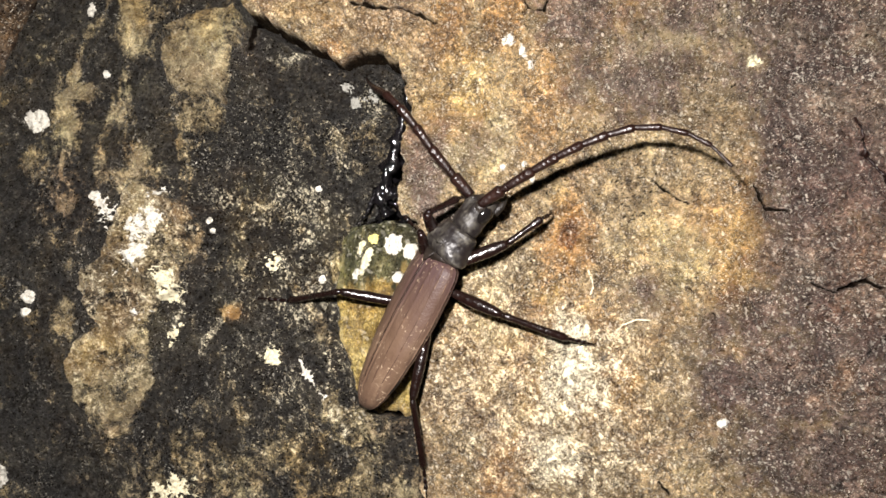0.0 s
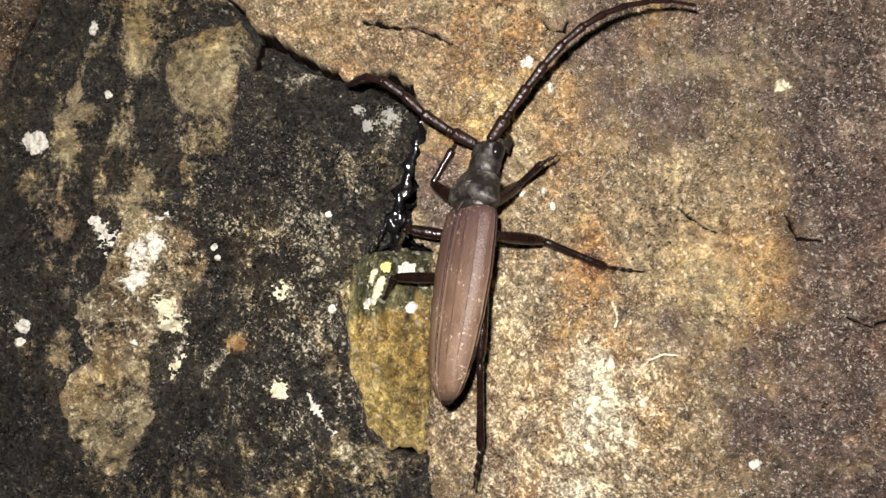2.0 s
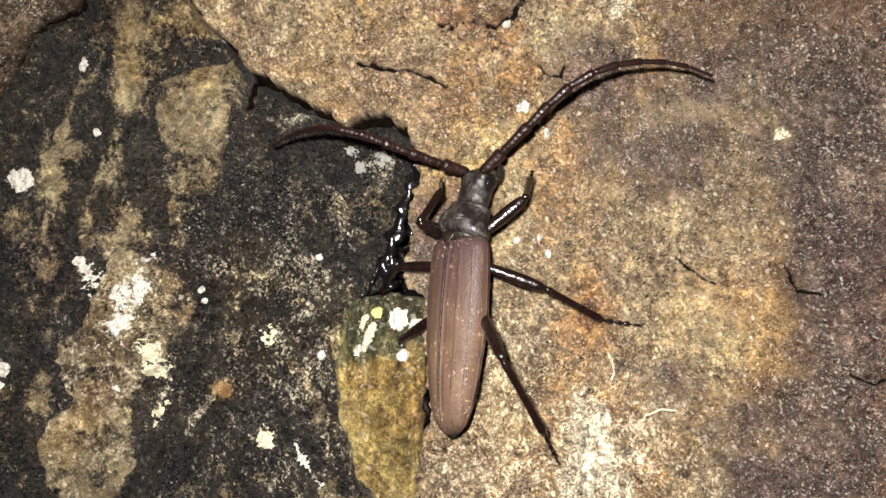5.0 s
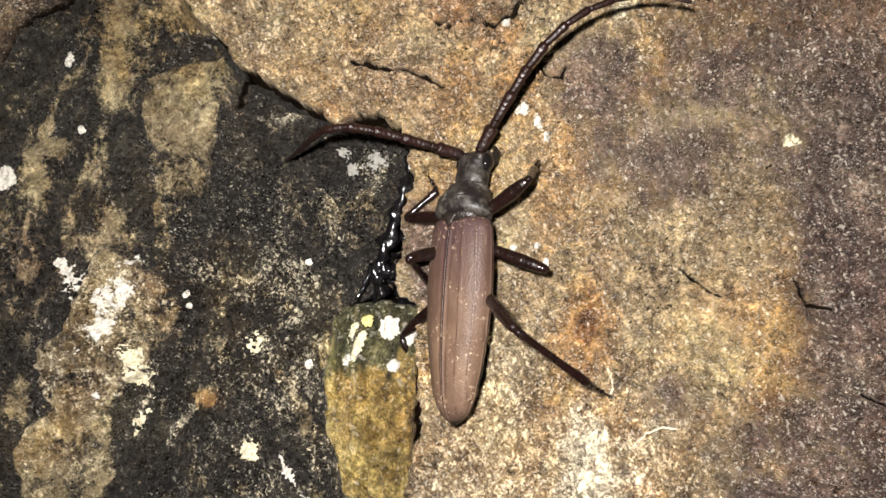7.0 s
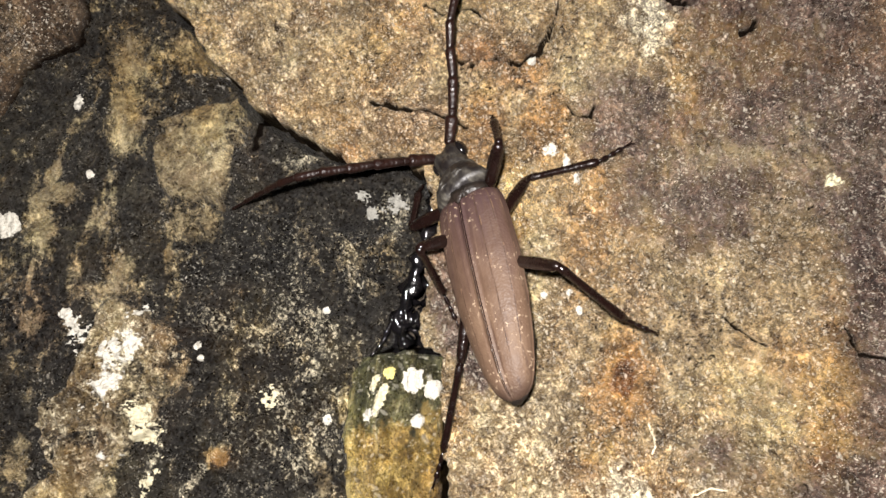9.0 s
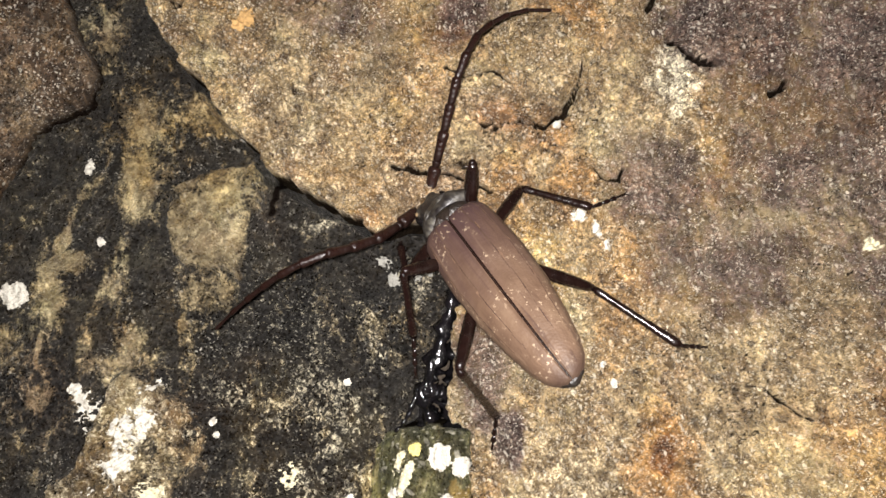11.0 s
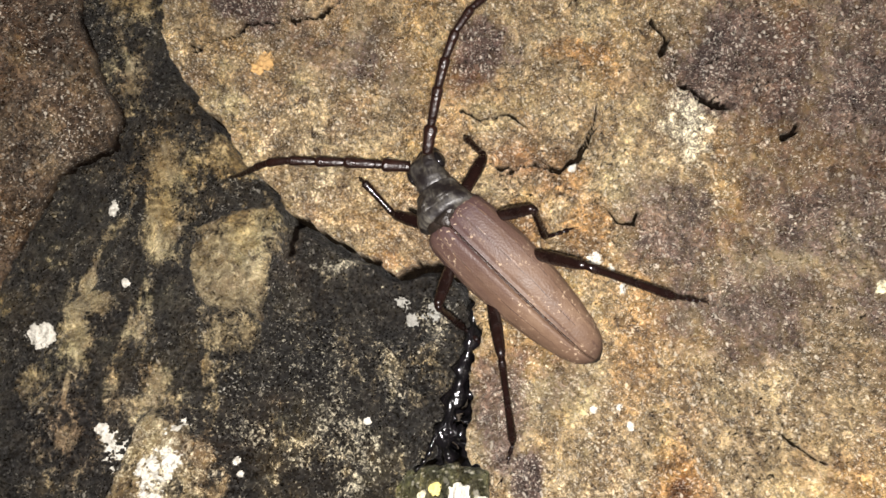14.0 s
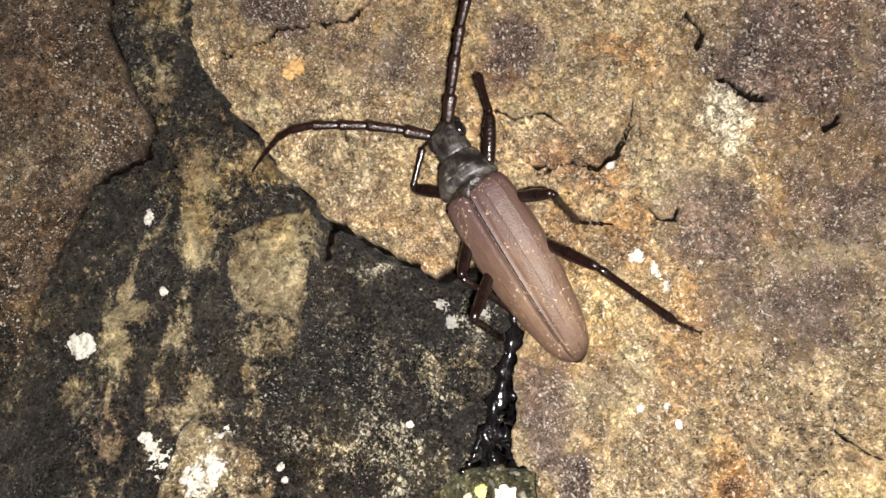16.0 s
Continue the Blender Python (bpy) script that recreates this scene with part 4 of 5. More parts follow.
def roughen(ob, amount, grain, humps=()):
    """Lumps and punctures pushed into a body part."""
    for v in ob.data.vertices:
        q = v.co / MM
        n = noise.noise(q * grain) * amount + noise.noise(q * grain * 3.1) * amount * 0.4
        for x, y, r, h in humps:
            n += h * math.exp(-((q.x - x) ** 2 + (q.y - y) ** 2) / r ** 2) * (1 if q.z > -3.4 else 0)
        v.co += v.normal * n * MM
    return ob


pronotum = part("pronotum", lathe(refine([(0.7, 4.6, 2.8, -3.6), (0.9, 5.2, 3.2, -3.45), (1.3, 5.7, 3.45, -3.4), (1.9, 5.65, 3.6, -3.35), (2.9, 5.15, 3.75, -3.3), (4.0, 4.6, 3.65, -3.3), (5.0, 4.1, 3.3, -3.4), (5.4, 3.95, 3.1, -3.5), (5.7, 4.0, 3.05, -3.5), (6.0, 3.4, 2.6, -3.6)], 40), 64, 2.3),
                downy_shell, beetle, "black pronotum with grey down")
roughen(pronotum, 0.14, 0.9, [(-1.9, 2.4, 1.3, 0.45), (1.9, 2.4, 1.3, 0.45), (0, 3.4, 0.9, -0.3), (0, 1.4, 0.8, 0.2), (-2.6, 4.4, 0.9, -0.2), (2.6, 4.4, 0.9, -0.2)])
head = part("head", lathe(refine([(5.0, 2.4, 2.0, -3.8), (5.9, 2.6, 2.2, -3.7), (6.5, 3.0, 2.45, -3.55), (7.4, 3.1, 2.6, -3.45), (8.6, 2.85, 2.55, -3.35), (9.6, 3.0, 2.45, -3.3), (10.5, 3.2, 2.3, -3.4), (11.4, 2.9, 2.0, -3.7), (12.2, 2.4, 1.55, -4.2), (12.9, 1.6, 1.0, -4.8)], 44), 56, 2.4), downy_shell, pronotum, "black downy head")
roughen(head, 0.12, 1.1, [(0, 10.6, 0.7, -0.55), (0, 9.2, 0.6, -0.35), (-1.6, 10.4, 0.9, 0.45), (1.6, 10.4, 0.9, 0.45), (0, 7.4, 1.2, 0.2)])
for side in (-1, 1):
    bm = bmesh.new()
    bmesh.ops.create_uvsphere(bm, u_segments=18, v_segments=12, radius=1.0)
    for v in bm.verts:
        v.co = Vector((v.co.x * 0.8, v.co.y * 1.45, v.co.z * 1.35)) * MM + Vector((side * 3.05, 10.0, -3.1)) * MM
    part("eye", bm, eye_shell, pronotum, "glossy black compound eye")
    q = resample([(side * 1.9, 11.2, -5.2), (side * 2.1, 12.6, -5.5), (side * 1.5, 13.8, -5.7), (side * 0.5, 14.5, -5.8)], 12) * MM
    part("mandible", tube(q, [(1.0 - 0.07 * i) * MM for i in range(12)], 10), dark_shell, pronotum, "curved black mandible")
    part("antenna_socket", tube(resample([(side * 1.5, 9.9, -2.6), (side * 2.0, 11.2, -1.7)], 6) * MM, [1.25 * MM, 1.3 * MM, 1.25 * MM, 1.2 * MM, 1.1 * MM, 1.0 * MM], 14), dark_shell, pronotum)


# the neck and head are drawn out forwards
for ob in (pronotum, *pronotum.children):
    for v in ob.data.vertices:
        v.co.y *= 1.17

def limb(name, length, stations, label, spines=0):
    """A leg joint along +y from its upper end: (share of length, half width, half depth)."""
    s = np.array(stations)
    st = []
    for k in range(15):
        f = k / 14
        st.append((f * length, float(np.interp(f, s[:, 0], s[:, 1])), float(np.interp(f, s[:, 0], s[:, 2])), 0.0))
    bm = lathe(st, 14)
    for k in range(spines):
        y = length * (0.35 + 0.6 * k / max(1, spines - 1))
        for sx in (-1, 1):
            r = np.interp(y / length, s[:, 0], s[:, 1])
            b = bmesh.ops.create_cone(bm, cap_ends=True, segments=5, radius1=0.10 * MM, radius2=0.01 * MM, depth=0.55 * MM)["verts"]
            bmesh.ops.transform(bm, verts=b, matrix=Matrix.Translation((sx * (r + 0.12) * MM, y * MM, -0.1 * MM)) @ Matrix.Rotation(radians(90 * sx), 4, "Y") @ Matrix.Rotation(radians(-35), 4, "X"))
    return part(name, bm, leg_shell, beetle, label)


def foot(length):
    bm = bmesh.new()
    y = 0.0
    for share, w in ((0.30, 0.42), (0.22, 0.46), (0.20, 0.50), (0.28, 0.24)):
        l = share * length
        made = lathe([(y, 0.18, 0.16, 0), (y + l * 0.35, w * 0.8, 0.26, 0), (y + l * 0.85, w, 0.24, -0.05), (y + l, w * 0.5, 0.14, 0)], 10)
        me = bpy.data.meshes.new("toe")
        made.to_mesh(me)
        made.free()
        bm.from_mesh(me)
        bpy.data.meshes.remove(me)
        y += l
    for sx in (-1, 1):
        made = tube(resample([(0, y - 0.2, 0), (sx * 0.35, y + 0.4, 0.05), (sx * 0.5, y + 0.8, -0.3)], 6) * MM, [0.12 * MM, 0.11 * MM, 0.09 * MM, 0.07 * MM, 0.04 * MM, 0.01 * MM], 6)
        me = bpy.data.meshes.new("claw")
        made.to_mesh(me)
        made.free()
        bm.from_mesh(me)
        bpy.data.meshes.remove(me)
    return part("tarsus", bm, leg_shell, beetle, "lobed black foot with two claws")


HIPS = {"front": (3.6, 0.5, -5.0), "middle": (3.9, -5.0, -5.8), "hind": (3.7, -12.5, -5.8)}
LENGTHS = {"front": (10.0, 7.8, 3.8), "middle": (11.3, 12.6, 6.8), "hind": (14.6, 16.0, 6.8)}
LEGS = {}
for pair, (a, b, c) in LENGTHS.items():
    fat = {"front": 1.08, "middle": 1.0, "hind": 0.95}[pair]
    for side in ("left", "right"):
        LEGS[pair, side] = (
            limb("femur", a, [(0, 0.65 * fat, 0.6), (0.2, 1.0 * fat, 0.85), (0.6, 1.15 * fat, 0.95), (0.9, 0.95 * fat, 0.85), (1.0, 0.6 * fat, 0.6)], "glossy dark brown thigh"),
            limb("tibia", b, [(0, 0.5, 0.5), (0.05, 0.72, 0.68), (0.2, 0.6, 0.52), (0.6, 0.62, 0.5), (0.93, 0.78, 0.55), (1.0, 0.55, 0.45)], "slender dark shin", 5),
            foot(c))

PIECES = [4.8, 1.2, 5.4, 4.9, 4.6, 4.5, 4.4, 4.3, 4.2, 4.1, 4.6]
FEELERS = {}
for side in ("left", "right"):
    row = []
    for k, l in enumerate(PIECES):
        r = (1.12, 0.78, 0.92, 0.86, 0.80, 0.73, 0.66, 0.58, 0.50, 0.41, 0.30)[k]
        bm = lathe([(-0.1, r * 0.72, r * 0.68, 0), (l * 0.05, r * 0.86, r * 0.80, 0), (l * 0.3, r * 0.90, r * 0.84, 0), (l * 0.6, r * 0.97, r * 0.9, 0), (l * 0.86, r * 1.10, r * 1.02, 0), (l * 0.95, r * 1.08, r * 1.0, 0), (l * 1.03, r * 0.74, r * 0.70, 0)], 14)
        row.append(part("antenna_segment", bm, feeler_shell, beetle))
    FEELERS[side] = row


# ---- what moves ----
def heading(azimuth, lift, roll=0.0):
    """Axes along a way in the wall's plane (degrees from x towards z), lifted off the wall, rolled about itself."""
    a, e, r = radians(azimuth), radians(lift), radians(roll)
    f = Vector((math.cos(a) * math.cos(e), -math.sin(e), math.sin(a) * math.cos(e)))
    x = f.cross(Vector((0, -1, 0))).normalized()
    z = x.cross(f)
    x2 = x * math.cos(r) + z * math.sin(r)
    z2 = x2.cross(f)
    return Matrix((x2, f, z2)).transposed()


def at(rows, t):
    p = np.array(rows, float)
    return [float(np.interp(t, p[:, 0], p[:, k])) for k in range(1, p.shape[1])]


def motions():
    # seconds, then millimetres or degrees
    place = [(0, -21.5, -11.8, 5.1), (0.5, -22.5, -12, 5.8), (1, -20.5, -11.9, 13.3), (1.5, -20, -12.2, 14.9), (2, -19.3, -12.5, 19.2), (2.5, -20.3, -11.3, 21.6), (3, -20.4, -11.5, 22.6), (3.5, -21.2, -11, 21.9), (6, -19.4, -11.1, 22.4), (6.5, -17.7, -12.2, 25.4), (7, -18.8, -11, 26.7), (7.5, -19.9, -11.6, 29.4), (8, -20.9, -10.5, 32.9), (8.5, -24.5, -9.6, 36.8), (9, -22.6, -9.9, 38.3), (9.5, -27, -10, 44.9), (10, -27.1, -10.7, 46.3), (12.5, -32.7, -9.9, 47.7), (13, -34.7, -8.7, 50.8), (13.5, -31.2, -11.8, 51.7), (14, -32.2, -12.6, 53.2), (14.5, -33.4, -11.9, 54.2), (15, -33.6, -12.1, 54.7), (15.5, -36.6, -11.2, 56.7), (16, -35.4, -12.2, 58.8)]
    turn = [(0, 60, 9, 44), (0.5, 69, 6, 45), (1, 80, -4, 46), (1.5, 82, -6, 45), (2, 82, -8, 47), (2.5, 85, -4, 45), (3, 83, -3, 46), (3.5, 88, -3, 44), (6, 86, -2, 36), (6.5, 84, -4, 34), (7, 88, -1, 37), (7.5, 93, -2, 38), (8, 96, 0, 38), (8.5, 106, -12, 27), (9, 104, -12, 27), (9.5, 114, -10, 37), (10, 119, -20, 8), (12.5, 135, -30, 4), (13, 140, -13, 18), (13.5, 138, 5, 19), (14, 135, 9, 20), (14.5, 130, 9, 23), (15, 123, 9, 24), (15.5, 121, 9, 28), (16, 119, 10, 23)]
    front = [(0, 50, 5), (0.5, 53, -2), (1, 66, -18), (1.5, 70, -25), (2, 74, -15), (2.5, 77, -13), (3, 74, -18), (3.5, 84, -26), (6, 65, 1), (6.5, 72, -17), (7, 79, -17), (7.5, 89, -28), (8, 89, -24), (8.5, 104, -25), (9, 114, -33), (9.5, 109, -31), (10, 133, -58), (12.5, 144, -42), (13, 134, -29), (13.5, 122, -22), (14, 114, -11), (14.5, 107, -4), (15, 104, -2), (15.5, 108, 2), (16, 112, -8)]
    front_right_femur = [(0, 22, -4), (0.5, 12, -20), (1, 4, -37), (1.5, 45, -42), (2, 45, -49), (2.5, 48, -38), (3, 42, -39), (3.5, 49, -6), (6, 33, 7), (6.5, 22, 33), (7, 34, 26), (7.5, 29, 17), (8, 20, 28), (8.5, 7, 19), (9, 67, 56), (9.5, 83, -14), (10, 68, 52), (12.5, 89, 62), (13, 52, 65), (13.5, 76, -27), (14, 66, -21), (14.5, 59, -15), (15, 59, -18), (15.5, 78, 2), (16, 85, 11)]
    front_right_tibia = [(0, 36, -4), (0.5, 29, -6), (1, -20, -11), (1.5, 57, 1), (2, 33, 49), (2.5, 59, 8), (3, 60, -7), (3.5, 49, -47), (6, 98, -53), (6.5, 85, -59), (7, 74, -62), (7.5, 39, -75), (8, -27, -69), (8.5, -34, -40), (9, 102, -42), (9.5, 97, -33), (10, 94, -71), (12.5, 191, -62), (13, 145, -36), (13.5, 116, -12), (14, 126, -33), (14.5, 135, -38), (15, 136, -36), (15.5, 129, -33), (16, 104, 0)]
    front_right_tarsus = [(0, 35, -57), (0.5, 29, -55), (1, -24, -27), (1.5, 58, -46), (2, 34, -31), (2.5, 56, -49), (3, 61, -22), (3.5, 46, -31), (6, 103, -29), (6.5, 85, -56), (7, 74, -56), (7.5, 39, -54), (8, -27, -56), (8.5, -35, -46), (9, 104, -57), (9.5, 101, -5), (10, 93, -58), (12.5, 191, -58), (13, 145, -58), (13.5, 115, -14), (14, 120, -5), (14.5, 124, -3), (15, 124, -4), (15.5, 130, -55), (16, 104, -60)]
    middle_right_femur = [(0, -23, 11), (0.5, -35, -23), (1, 4, -19), (1.5, 1, -32), (2, -3, -36), (2.5, -16, -26), (3, -21, -17), (3.5, -18, -18), (6, -21, 6), (6.5, -26, -32), (7, -21, 14), (7.5, 26, -1), (8, 22, -8), (8.5, 38, 18), (9, 62, -34), (9.5, 34, -35), (10, 36, -24), (12.5, 94, -32), (13, 14, 56), (13.5, 2, 48), (14, -4, 44), (14.5, -5, 45), (15, -8, 46), (15.5, -6, 43), (16, -14, 47)]
    middle_right_tibia = [(0, -20, -8), (0.5, -27, 2), (1, -6, -4), (1.5, -12, -11), (2, -23, -10), (2.5, -24, -9), (3, -24, -17), (3.5, -25, -10), (6, -30, -30), (6.5, -37, -3), (7, 154, -50), (7.5, 14, -3), (8, 3, -5), (8.5, 26, -32), (9, 9, 15), (9.5, -14, 8), (10, -16, -2), (12.5, -26, 24), (13, -23, -64), (13.5, -54, -80), (14, -50, -77), (14.5, -38, -76), (15, -26, -75), (15.5, -25, -66), (16, -29, -67)]
    middle_right_tarsus = [(0, -16, -39), (0.5, -2, -2), (1, 6, -34), (1.5, 6, -10), (2, -8, -9), (2.5, -12, -6), (3, -10, -5), (3.5, -9, -6), (6, -7, -2), (6.5, -9, -1), (7, 159, -3), (7.5, 23, -25), (8, 20, -18), (8.5, 32, -14), (9, 32, -13), (9.5, 29, -15), (10, 23, -10), (12.5, 27, -31), (13, 23, -20), (13.5, 26, -20), (14, 22, -23), (14.5, 17, -20), (15, 22, -23), (15.5, 8, -22), (16, 0, -27)]
    hind_right_femur = [(0, -102, 4), (0.5, -119, -37), (1, -97, -2), (1.5, -95, 1), (2, -93, 0), (2.5, -77, 49), (3, -81, 44), (3.5, -49, 51), (6, -68, 51), (6.5, -85, -30), (7, -46, 55), (7.5, -51, 35), (8, -56, 38), (8.5, -23, 53), (9, -19, 57), (9.5, -36, -29), (10, -33, -16), (12.5, 11, -40), (13, -10, -24), (13.5, -19, 48), (14, -23, 37), (14.5, -18, 30), (15, -21, 26), (15.5, -30, 27), (16, -34, 29)]
    hind_right_tibia = [(0, -86, -24), (0.5, -49, 22), (1, -87, -24), (1.5, -91, -9), (2, -91, -11), (2.5, -73, -37), (3, -71, -37), (3.5, -39, -33), (6, -78, -24), (6.5, -74, 25), (7, -36, -27), (7.5, -47, -43), (8, -53, -29), (8.5, -31, -38), (9, -34, -39), (9.5, -41, 11), (10, -46, 1), (12.5, -21, 8), (13, -23, 16), (13.5, -18, -24), (14, -17, -22), (14.5, -17, -22), (15, -8, -25), (15.5, -30, -16), (16, -35, -24)]
    hind_right_tarsus = [(0, -88, -19), (0.5, -103, -4), (1, -96, 7), (1.5, -95, -13), (2, -100, -3), (2.5, -88, -10), (3, -85, -8), (3.5, -56, -36), (6, -73, -28), (6.5, -89, -37), (7, -32, -53), (7.5, -24, -30), (8, -33, -45), (8.5, -8, -33), (9, -20, -36), (9.5, -33, -43), (10, -24, -47), (12.5, 34, -28), (13, 36, -40), (13.5, -5, -35), (14, -4, -36), (14.5, -9, -32), (15, -15, -22), (15.5, -23, -62), (16, -19, -45)]
    front_left_femur = [(0, 102, 53), (0.5, 97, 66), (1, 162, 61), (1.5, 170, 59), (2, 142, -25), (2.5, 150, -17), (3, 173, 58), (3.5, 177, 60), (6, 153, 58), (6.5, 167, -24), (7, 178, -20), (7.5, 186, -15), (8, 198, -10), (8.5, 207, -27), (9, 200, -25), (9.5, 215, -24), (10, 220, -28), (12.5, 235, -29), (13, 231, -3), (13.5, 247, -41), (14, 155, -24), (14.5, 122, 19), (15, 123, 19), (15.5, 153, -16), (16, 162, -24)]
    front_left_tibia = [(0, 32, -38), (0.5, 32, -42), (1, 38, -63), (1.5, 39, -90), (2, 60, 0), (2.5, 45, 4), (3, 61, -15), (3.5, 56, -13), (6, 66, -36), (6.5, 50, -7), (7, 41, 2), (7.5, 52, 2), (8, 58, 5), (8.5, 74, -12), (9, 84, -19), (9.5, 97, -26), (10, 102, -29), (12.5, 112, -25), (13, 117, -14), (13.5, 112, 21), (14, 132, 18), (14.5, 108, -6), (15, 104, -39), (15.5, 70, 4), (16, 72, 12)]
    front_left_tarsus = [(0, 32, -62), (0.5, 32, -56), (1, 38, -56), (1.5, 39, -55), (2, 67, -35), (2.5, 48, -48), (3, 60, -59), (3.5, 55, -60), (6, 124, -33), (6.5, 139, -10), (7, 124, -18), (7.5, 53, -50), (8, 58, -53), (8.5, 74, -55), (9, 83, -55), (9.5, 97, -55), (10, 102, -55), (12.5, 111, -52), (13, 125, -64), (13.5, 112, -32), (14, 133, -49), (14.5, 108, -59), (15, 103, -55), (15.5, 74, -35), (16, 72, -49)]
    middle_left_femur = [(0, 91, 51), (0.5, 105, 55), (1, 154, -9), (1.5, 156, -5), (2, 170, 0), (2.5, 181, -7), (3, 184, -2), (3.5, 180, -5), (6, 179, -20), (6.5, 163, -12), (7, 202, 52), (7.5, 164, 52), (8, 180, 53), (8.5, 178, 47), (9, 209, 52), (9.5, 207, 35), (10, 195, 57), (12.5, 217, 39), (13, 223, 21), (13.5, 250, 22), (14, 255, 21), (14.5, 256, 14), (15, 257, 10), (15.5, 261, 20), (16, 260, 20)]
    middle_left_tibia = [(0, 150, -70), (0.5, 156, -69), (1, 190, -74), (1.5, 199, -71), (2, 218, -64), (2.5, 226, -65), (3, 226, -64), (3.5, 225, -67), (6, 225, -43), (6.5, 225, -38), (7, 297, -71), (7.5, 293, -68), (8, 292, -60), (8.5, 295, -51), (9, 293, -56), (9.5, 286, -78), (10, 312, -39), (12.5, 210, -45), (13, 238, -57), (13.5, 326, -75), (14, 317, -71), (14.5, 324, -54), (15, 329, -47), (15.5, 330, -31), (16, 327, -31)]
    middle_left_tarsus = [(0, 133, -25), (0.5, 156, -28), (1, 194, -3), (1.5, 199, -14), (2, 218, -18), (2.5, 226, -7), (3, 226, -15), (3.5, 225, -4), (6, 225, -5), (6.5, 226, -14), (7, 298, 0), (7.5, 292, -12), (8, 291, -11), (8.5, 295, -9), (9, 294, -15), (9.5, 289, -15), (10, 311, -22), (12.5, 207, -26), (13, 238, -13), (13.5, 324, 21), (14, 319, 15), (14.5, 316, 23), (15, 314, 24), (15.5, 331, -7), (16, 326, -11)]
    hind_left_femur = [(0, 169, 14), (0.5, 177, 8), (1, 176, -4), (1.5, 175, -21), (2, 179, -22), (2.5, 187, -21), (3, 184, -16), (3.5, 210, -32), (6, 212, -28), (6.5, 218, -33), (7, 220, -26), (7.5, 230, -28), (8, 255, 4), (8.5, 267, -6), (9, 262, -4), (9.5, 246, 36), (10, 256, 30), (12.5, 268, 33), (13, 278, 27), (13.5, 276, 25), (14, 280, 19), (14.5, 282, 21), (15, 282, 15), (15.5, 241, 36), (16, 254, 35)]
    hind_left_tibia = [(0, -171, -29), (0.5, 183, -28), (1, 205, -54), (1.5, 225, -39), (2, 236, -41), (2.5, 241, -31), (3, 248, -41), (3.5, 289, -9), (6, 293, -6), (6.5, 280, -8), (7, 285, -13), (7.5, 278, -5), (8, 263, -25), (8.5, 260, -17), (9, 258, -16), (9.5, 297, -52), (10, 304, -60), (12.5, 299, -54), (13, 278, -35), (13.5, 270, -31), (14, 275, -28), (14.5, 281, -28), (15, 285, -21), (15.5, 262, -49), (16, 322, -75)]
    hind_left_tarsus = [(0, 176, -5), (0.5, 171, 7), (1, 190, 45), (1.5, 165, 65), (2, 205, 49), (2.5, 204, 53), (3, 204, 28), (3.5, 264, -11), (6, 214, -51), (6.5, 232, -47), (7, 240, -33), (7.5, 244, -34), (8, 248, -31), (8.5, 252, -22), (9, 253, -12), (9.5, 262, -17), (10, 259, -26), (12.5, 260, -36), (13, 258, -28), (13.5, 262, -20), (14, 251, -7), (14.5, 258, 4), (15, 254, -11), (15.5, 262, -18), (16, 282, -14)]
    feeler_left_near = [(0, 131, 124), (0.5, 130, 143), (1, 166, 157), (1.5, 162, 159), (2, 153, 135), (2.5, 159, 155), (3, 163, 153), (3.5, 178, 180), (6, 158, 150), (6.5, 158, 157), (7, 168, 171), (7.5, 178, 182), (8, 183, 189), (8.5, 208, 199), (9, 192, 198), (9.5, 209, 193), (10, 224, 207), (12.5, 255, 203), (13, 275, 241), (13.5, 199, 207), (14, 177, 180), (14.5, 165, 159), (15, 164, 152), (15.5, 171, 170), (16, 168, 182)]
    feeler_left_far = [(0, 142, 131, 13, -58), (0.5, 170, 141, 15, -64), (1, 183, 182, 27, -59), (1.5, 176, 188, 35, -41), (2, 171, 141, 11, -62), (2.5, 171, 174, 14, -44), (3, 188, 150, 46, -65), (3.5, 185, 201, 32, -32), (6, 156, 171, 24, -45), (6.5, 167, 185, 19, -52), (7, 191, 183, 24, -54), (7.5, 184, 192, 21, -33), (8, 185, 199, 28, -51), (8.5, 198, 210, 24, -23), (9, 187, 189, 27, -38), (9.5, 187, 197, 32, -35), (10, 202, 213, 32, -25), (12.5, 204, 210, 49, -21), (13, 191, 198, 59, -36), (13.5, 198, 194, 41, -25), (14, 177, 166, 13, -47), (14.5, 169, 161, 8, -30), (15, 165, 158, 8, -31), (15.5, 176, 170, 8, -44), (16, 181, 189, 15, -49)]
    feeler_right_near = [(0, 30, 26), (0.5, 33, 30), (1, 55, 51), (1.5, 64, 68), (2, 53, 49), (2.5, 61, 59), (3, 57, 51), (3.5, 67, 72), (6, 24, 23), (6.5, 45, 41), (7, 59, 54), (7.5, 70, 69), (8, 77, 70), (8.5, 87, 76), (9, 82, 96), (9.5, 97, 90), (10, 71, 81), (12.5, 67, 52), (13, 105, 94), (13.5, 85, 74), (14, 77, 69), (14.5, 67, 64), (15, 65, 58), (15.5, 74, 72), (16, 79, 74)]
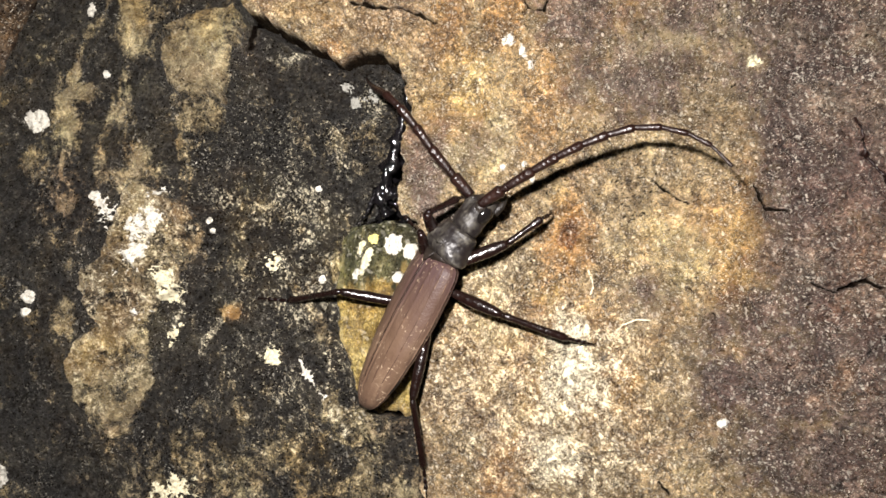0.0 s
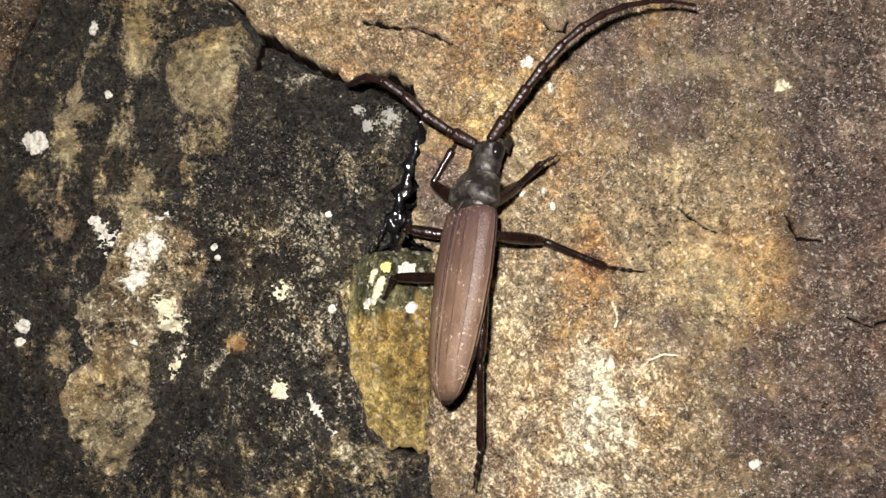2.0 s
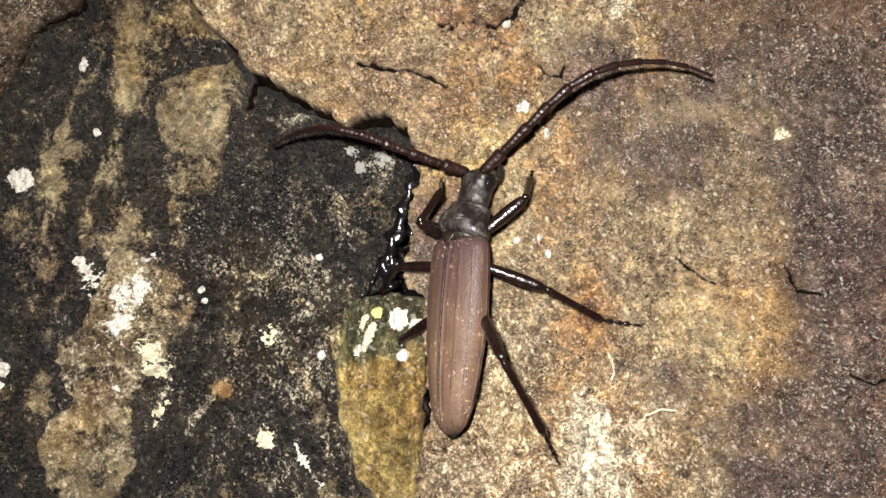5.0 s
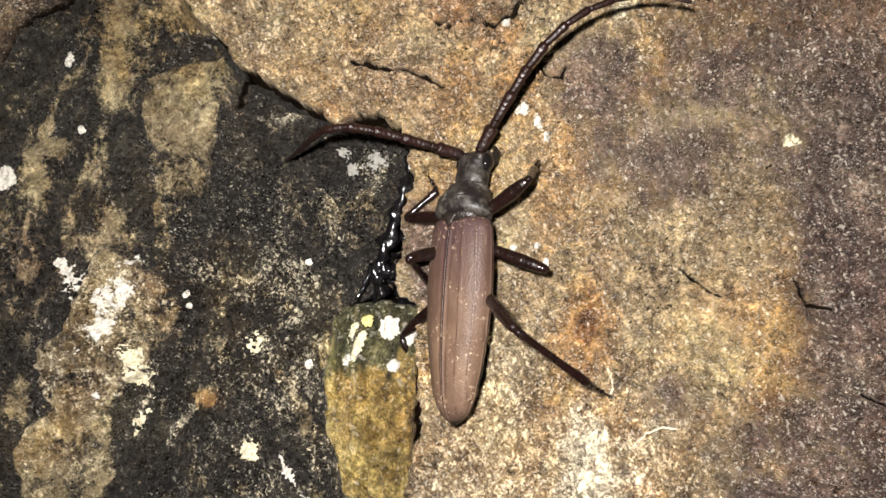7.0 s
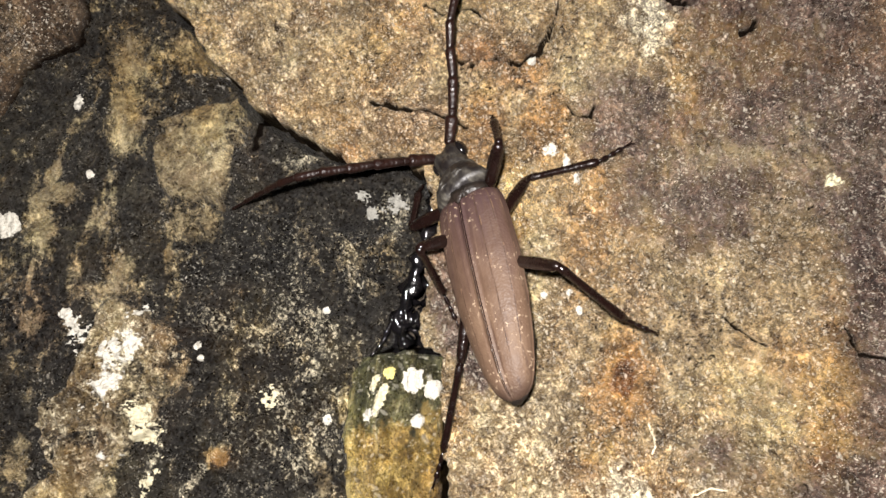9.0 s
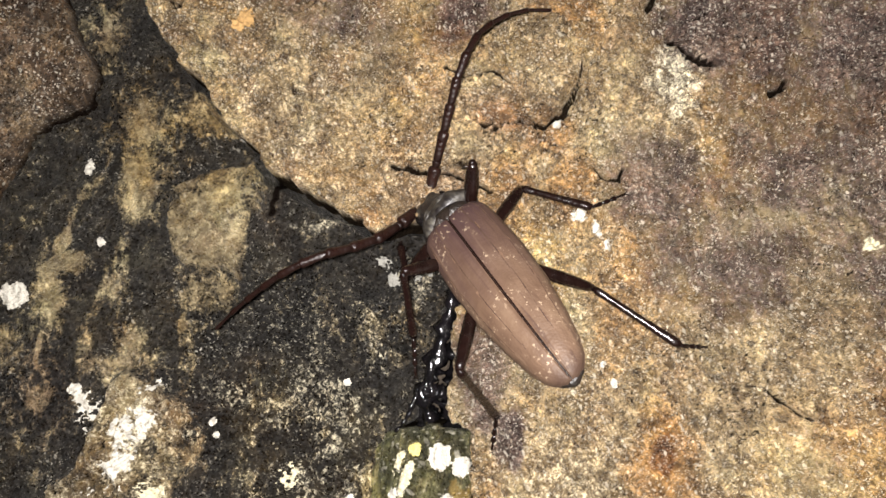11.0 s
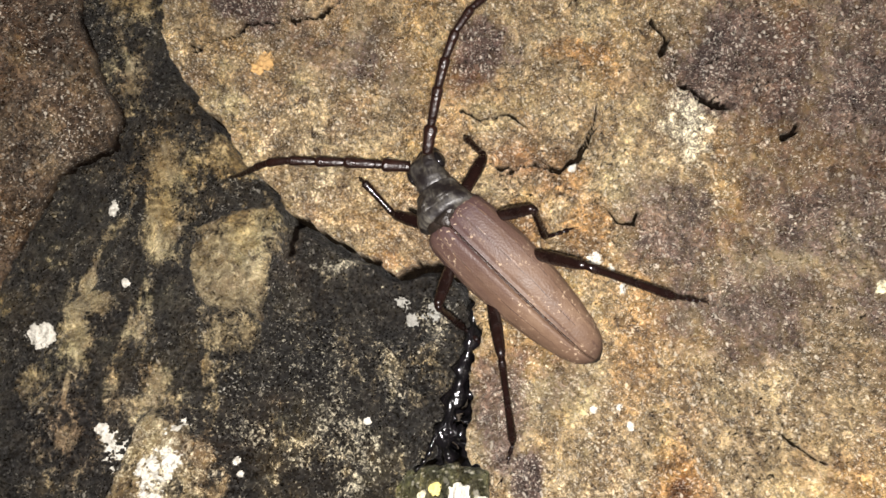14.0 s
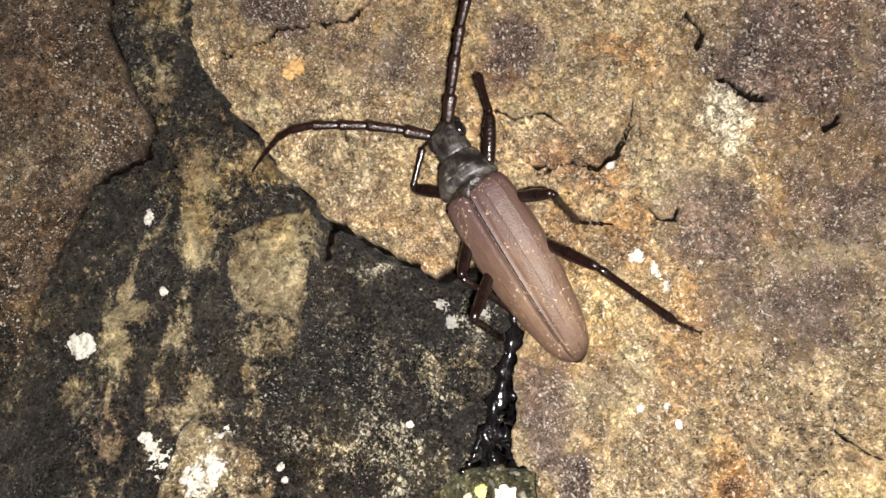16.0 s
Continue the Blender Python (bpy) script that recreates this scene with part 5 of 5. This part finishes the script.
    feeler_right_far = [(0, 13, -32, 17, 6), (0.5, 17, -26, 11, -9), (1, 33, 13, 15, -12), (1.5, 47, 28, 16, -12), (2, 33, 5, 14, -16), (2.5, 45, 31, 16, -16), (3, 35, -3, 12, -14), (3.5, 49, 11, 18, -6), (6, 2, -19, 18, -22), (6.5, 29, -22, 17, -8), (7, 35, 1, 20, -8), (7.5, 47, 25, 19, -11), (8, 61, 53, 20, -12), (8.5, 49, 22, 22, -14), (9, 67, 39, 21, -14), (9.5, 84, 78, 20, -15), (10, 75, 20, 31, -23), (12.5, 54, 36, 31, -28), (13, 89, 83, 28, -24), (13.5, 70, 66, 24, -19), (14, 45, 22, 23, -17), (14.5, 38, 12, 19, -15), (15, 29, 0, 21, -14), (15.5, 62, 51, 20, -14), (16, 61, 48, 20, -15)]
    legs = {("front", "right"): (front_right_femur, front_right_tibia, front_right_tarsus),
            ("middle", "right"): (middle_right_femur, middle_right_tibia, middle_right_tarsus),
            ("hind", "right"): (hind_right_femur, hind_right_tibia, hind_right_tarsus),
            ("front", "left"): (front_left_femur, front_left_tibia, front_left_tarsus),
            ("middle", "left"): (middle_left_femur, middle_left_tibia, middle_left_tarsus),
            ("hind", "left"): (hind_left_femur, hind_left_tibia, hind_left_tarsus)}
    feelers = {"left": (feeler_left_near, feeler_left_far), "right": (feeler_right_near, feeler_right_far)}
    times = [k / 6 for k in range(97)]
    rows = {ob: [] for ob in (beetle, pronotum, *[p for leg in LEGS.values() for p in leg], *[p for f in FEELERS.values() for p in f])}
    for t in times:
        azimuth, lift, roll = at(turn, t)
        body = Matrix.Translation(Vector(at(place, t)) * MM) @ heading(azimuth, lift, roll).to_4x4()
        home = body.inverted()
        rows[beetle].append((t, body))
        neck = Matrix.Translation(body.translation) @ heading(*at(front, t), roll).to_4x4()
        rows[pronotum].append((t, home @ neck))
        for (pair, side), tables in legs.items():
            hip = Vector(HIPS[pair]) * MM
            hip.x *= 1 if side == "right" else -1
            joint = body @ hip
            for ob, table, length in zip(LEGS[pair, side], tables, LENGTHS[pair]):
                turned = heading(*at(table, t))
                rows[ob].append((t, home @ Matrix.Translation(joint) @ turned.to_4x4()))
                joint = joint + turned @ Vector((0, length * MM, 0))
        for side, (near, far) in feelers.items():
            (a1, a2), (a3, a4, up, down) = at(near, t), at(far, t)
            joint = neck @ (Vector((2.0 if side == "right" else -2.0, 12.9, -1.4)) * MM)
            done = 0.0
            for ob, length in zip(FEELERS[side], PIECES):
                mid = (done + length / 2) / sum(PIECES)
                turned = heading(float(np.interp(mid, (0.1, 0.325, 0.585, 0.86, 1.0), (a1, a2, a3, a4, a4 + (a4 - a3) * 0.6))), float(np.interp(mid, (0.4, 0.62), (up, down))))
                rows[ob].append((t, home @ Matrix.Translation(joint) @ turned.to_4x4()))
                joint = joint + turned @ Vector((0, length * MM, 0))
                done += length
    for ob, keyed in rows.items():
        walk(ob, keyed)


motions()
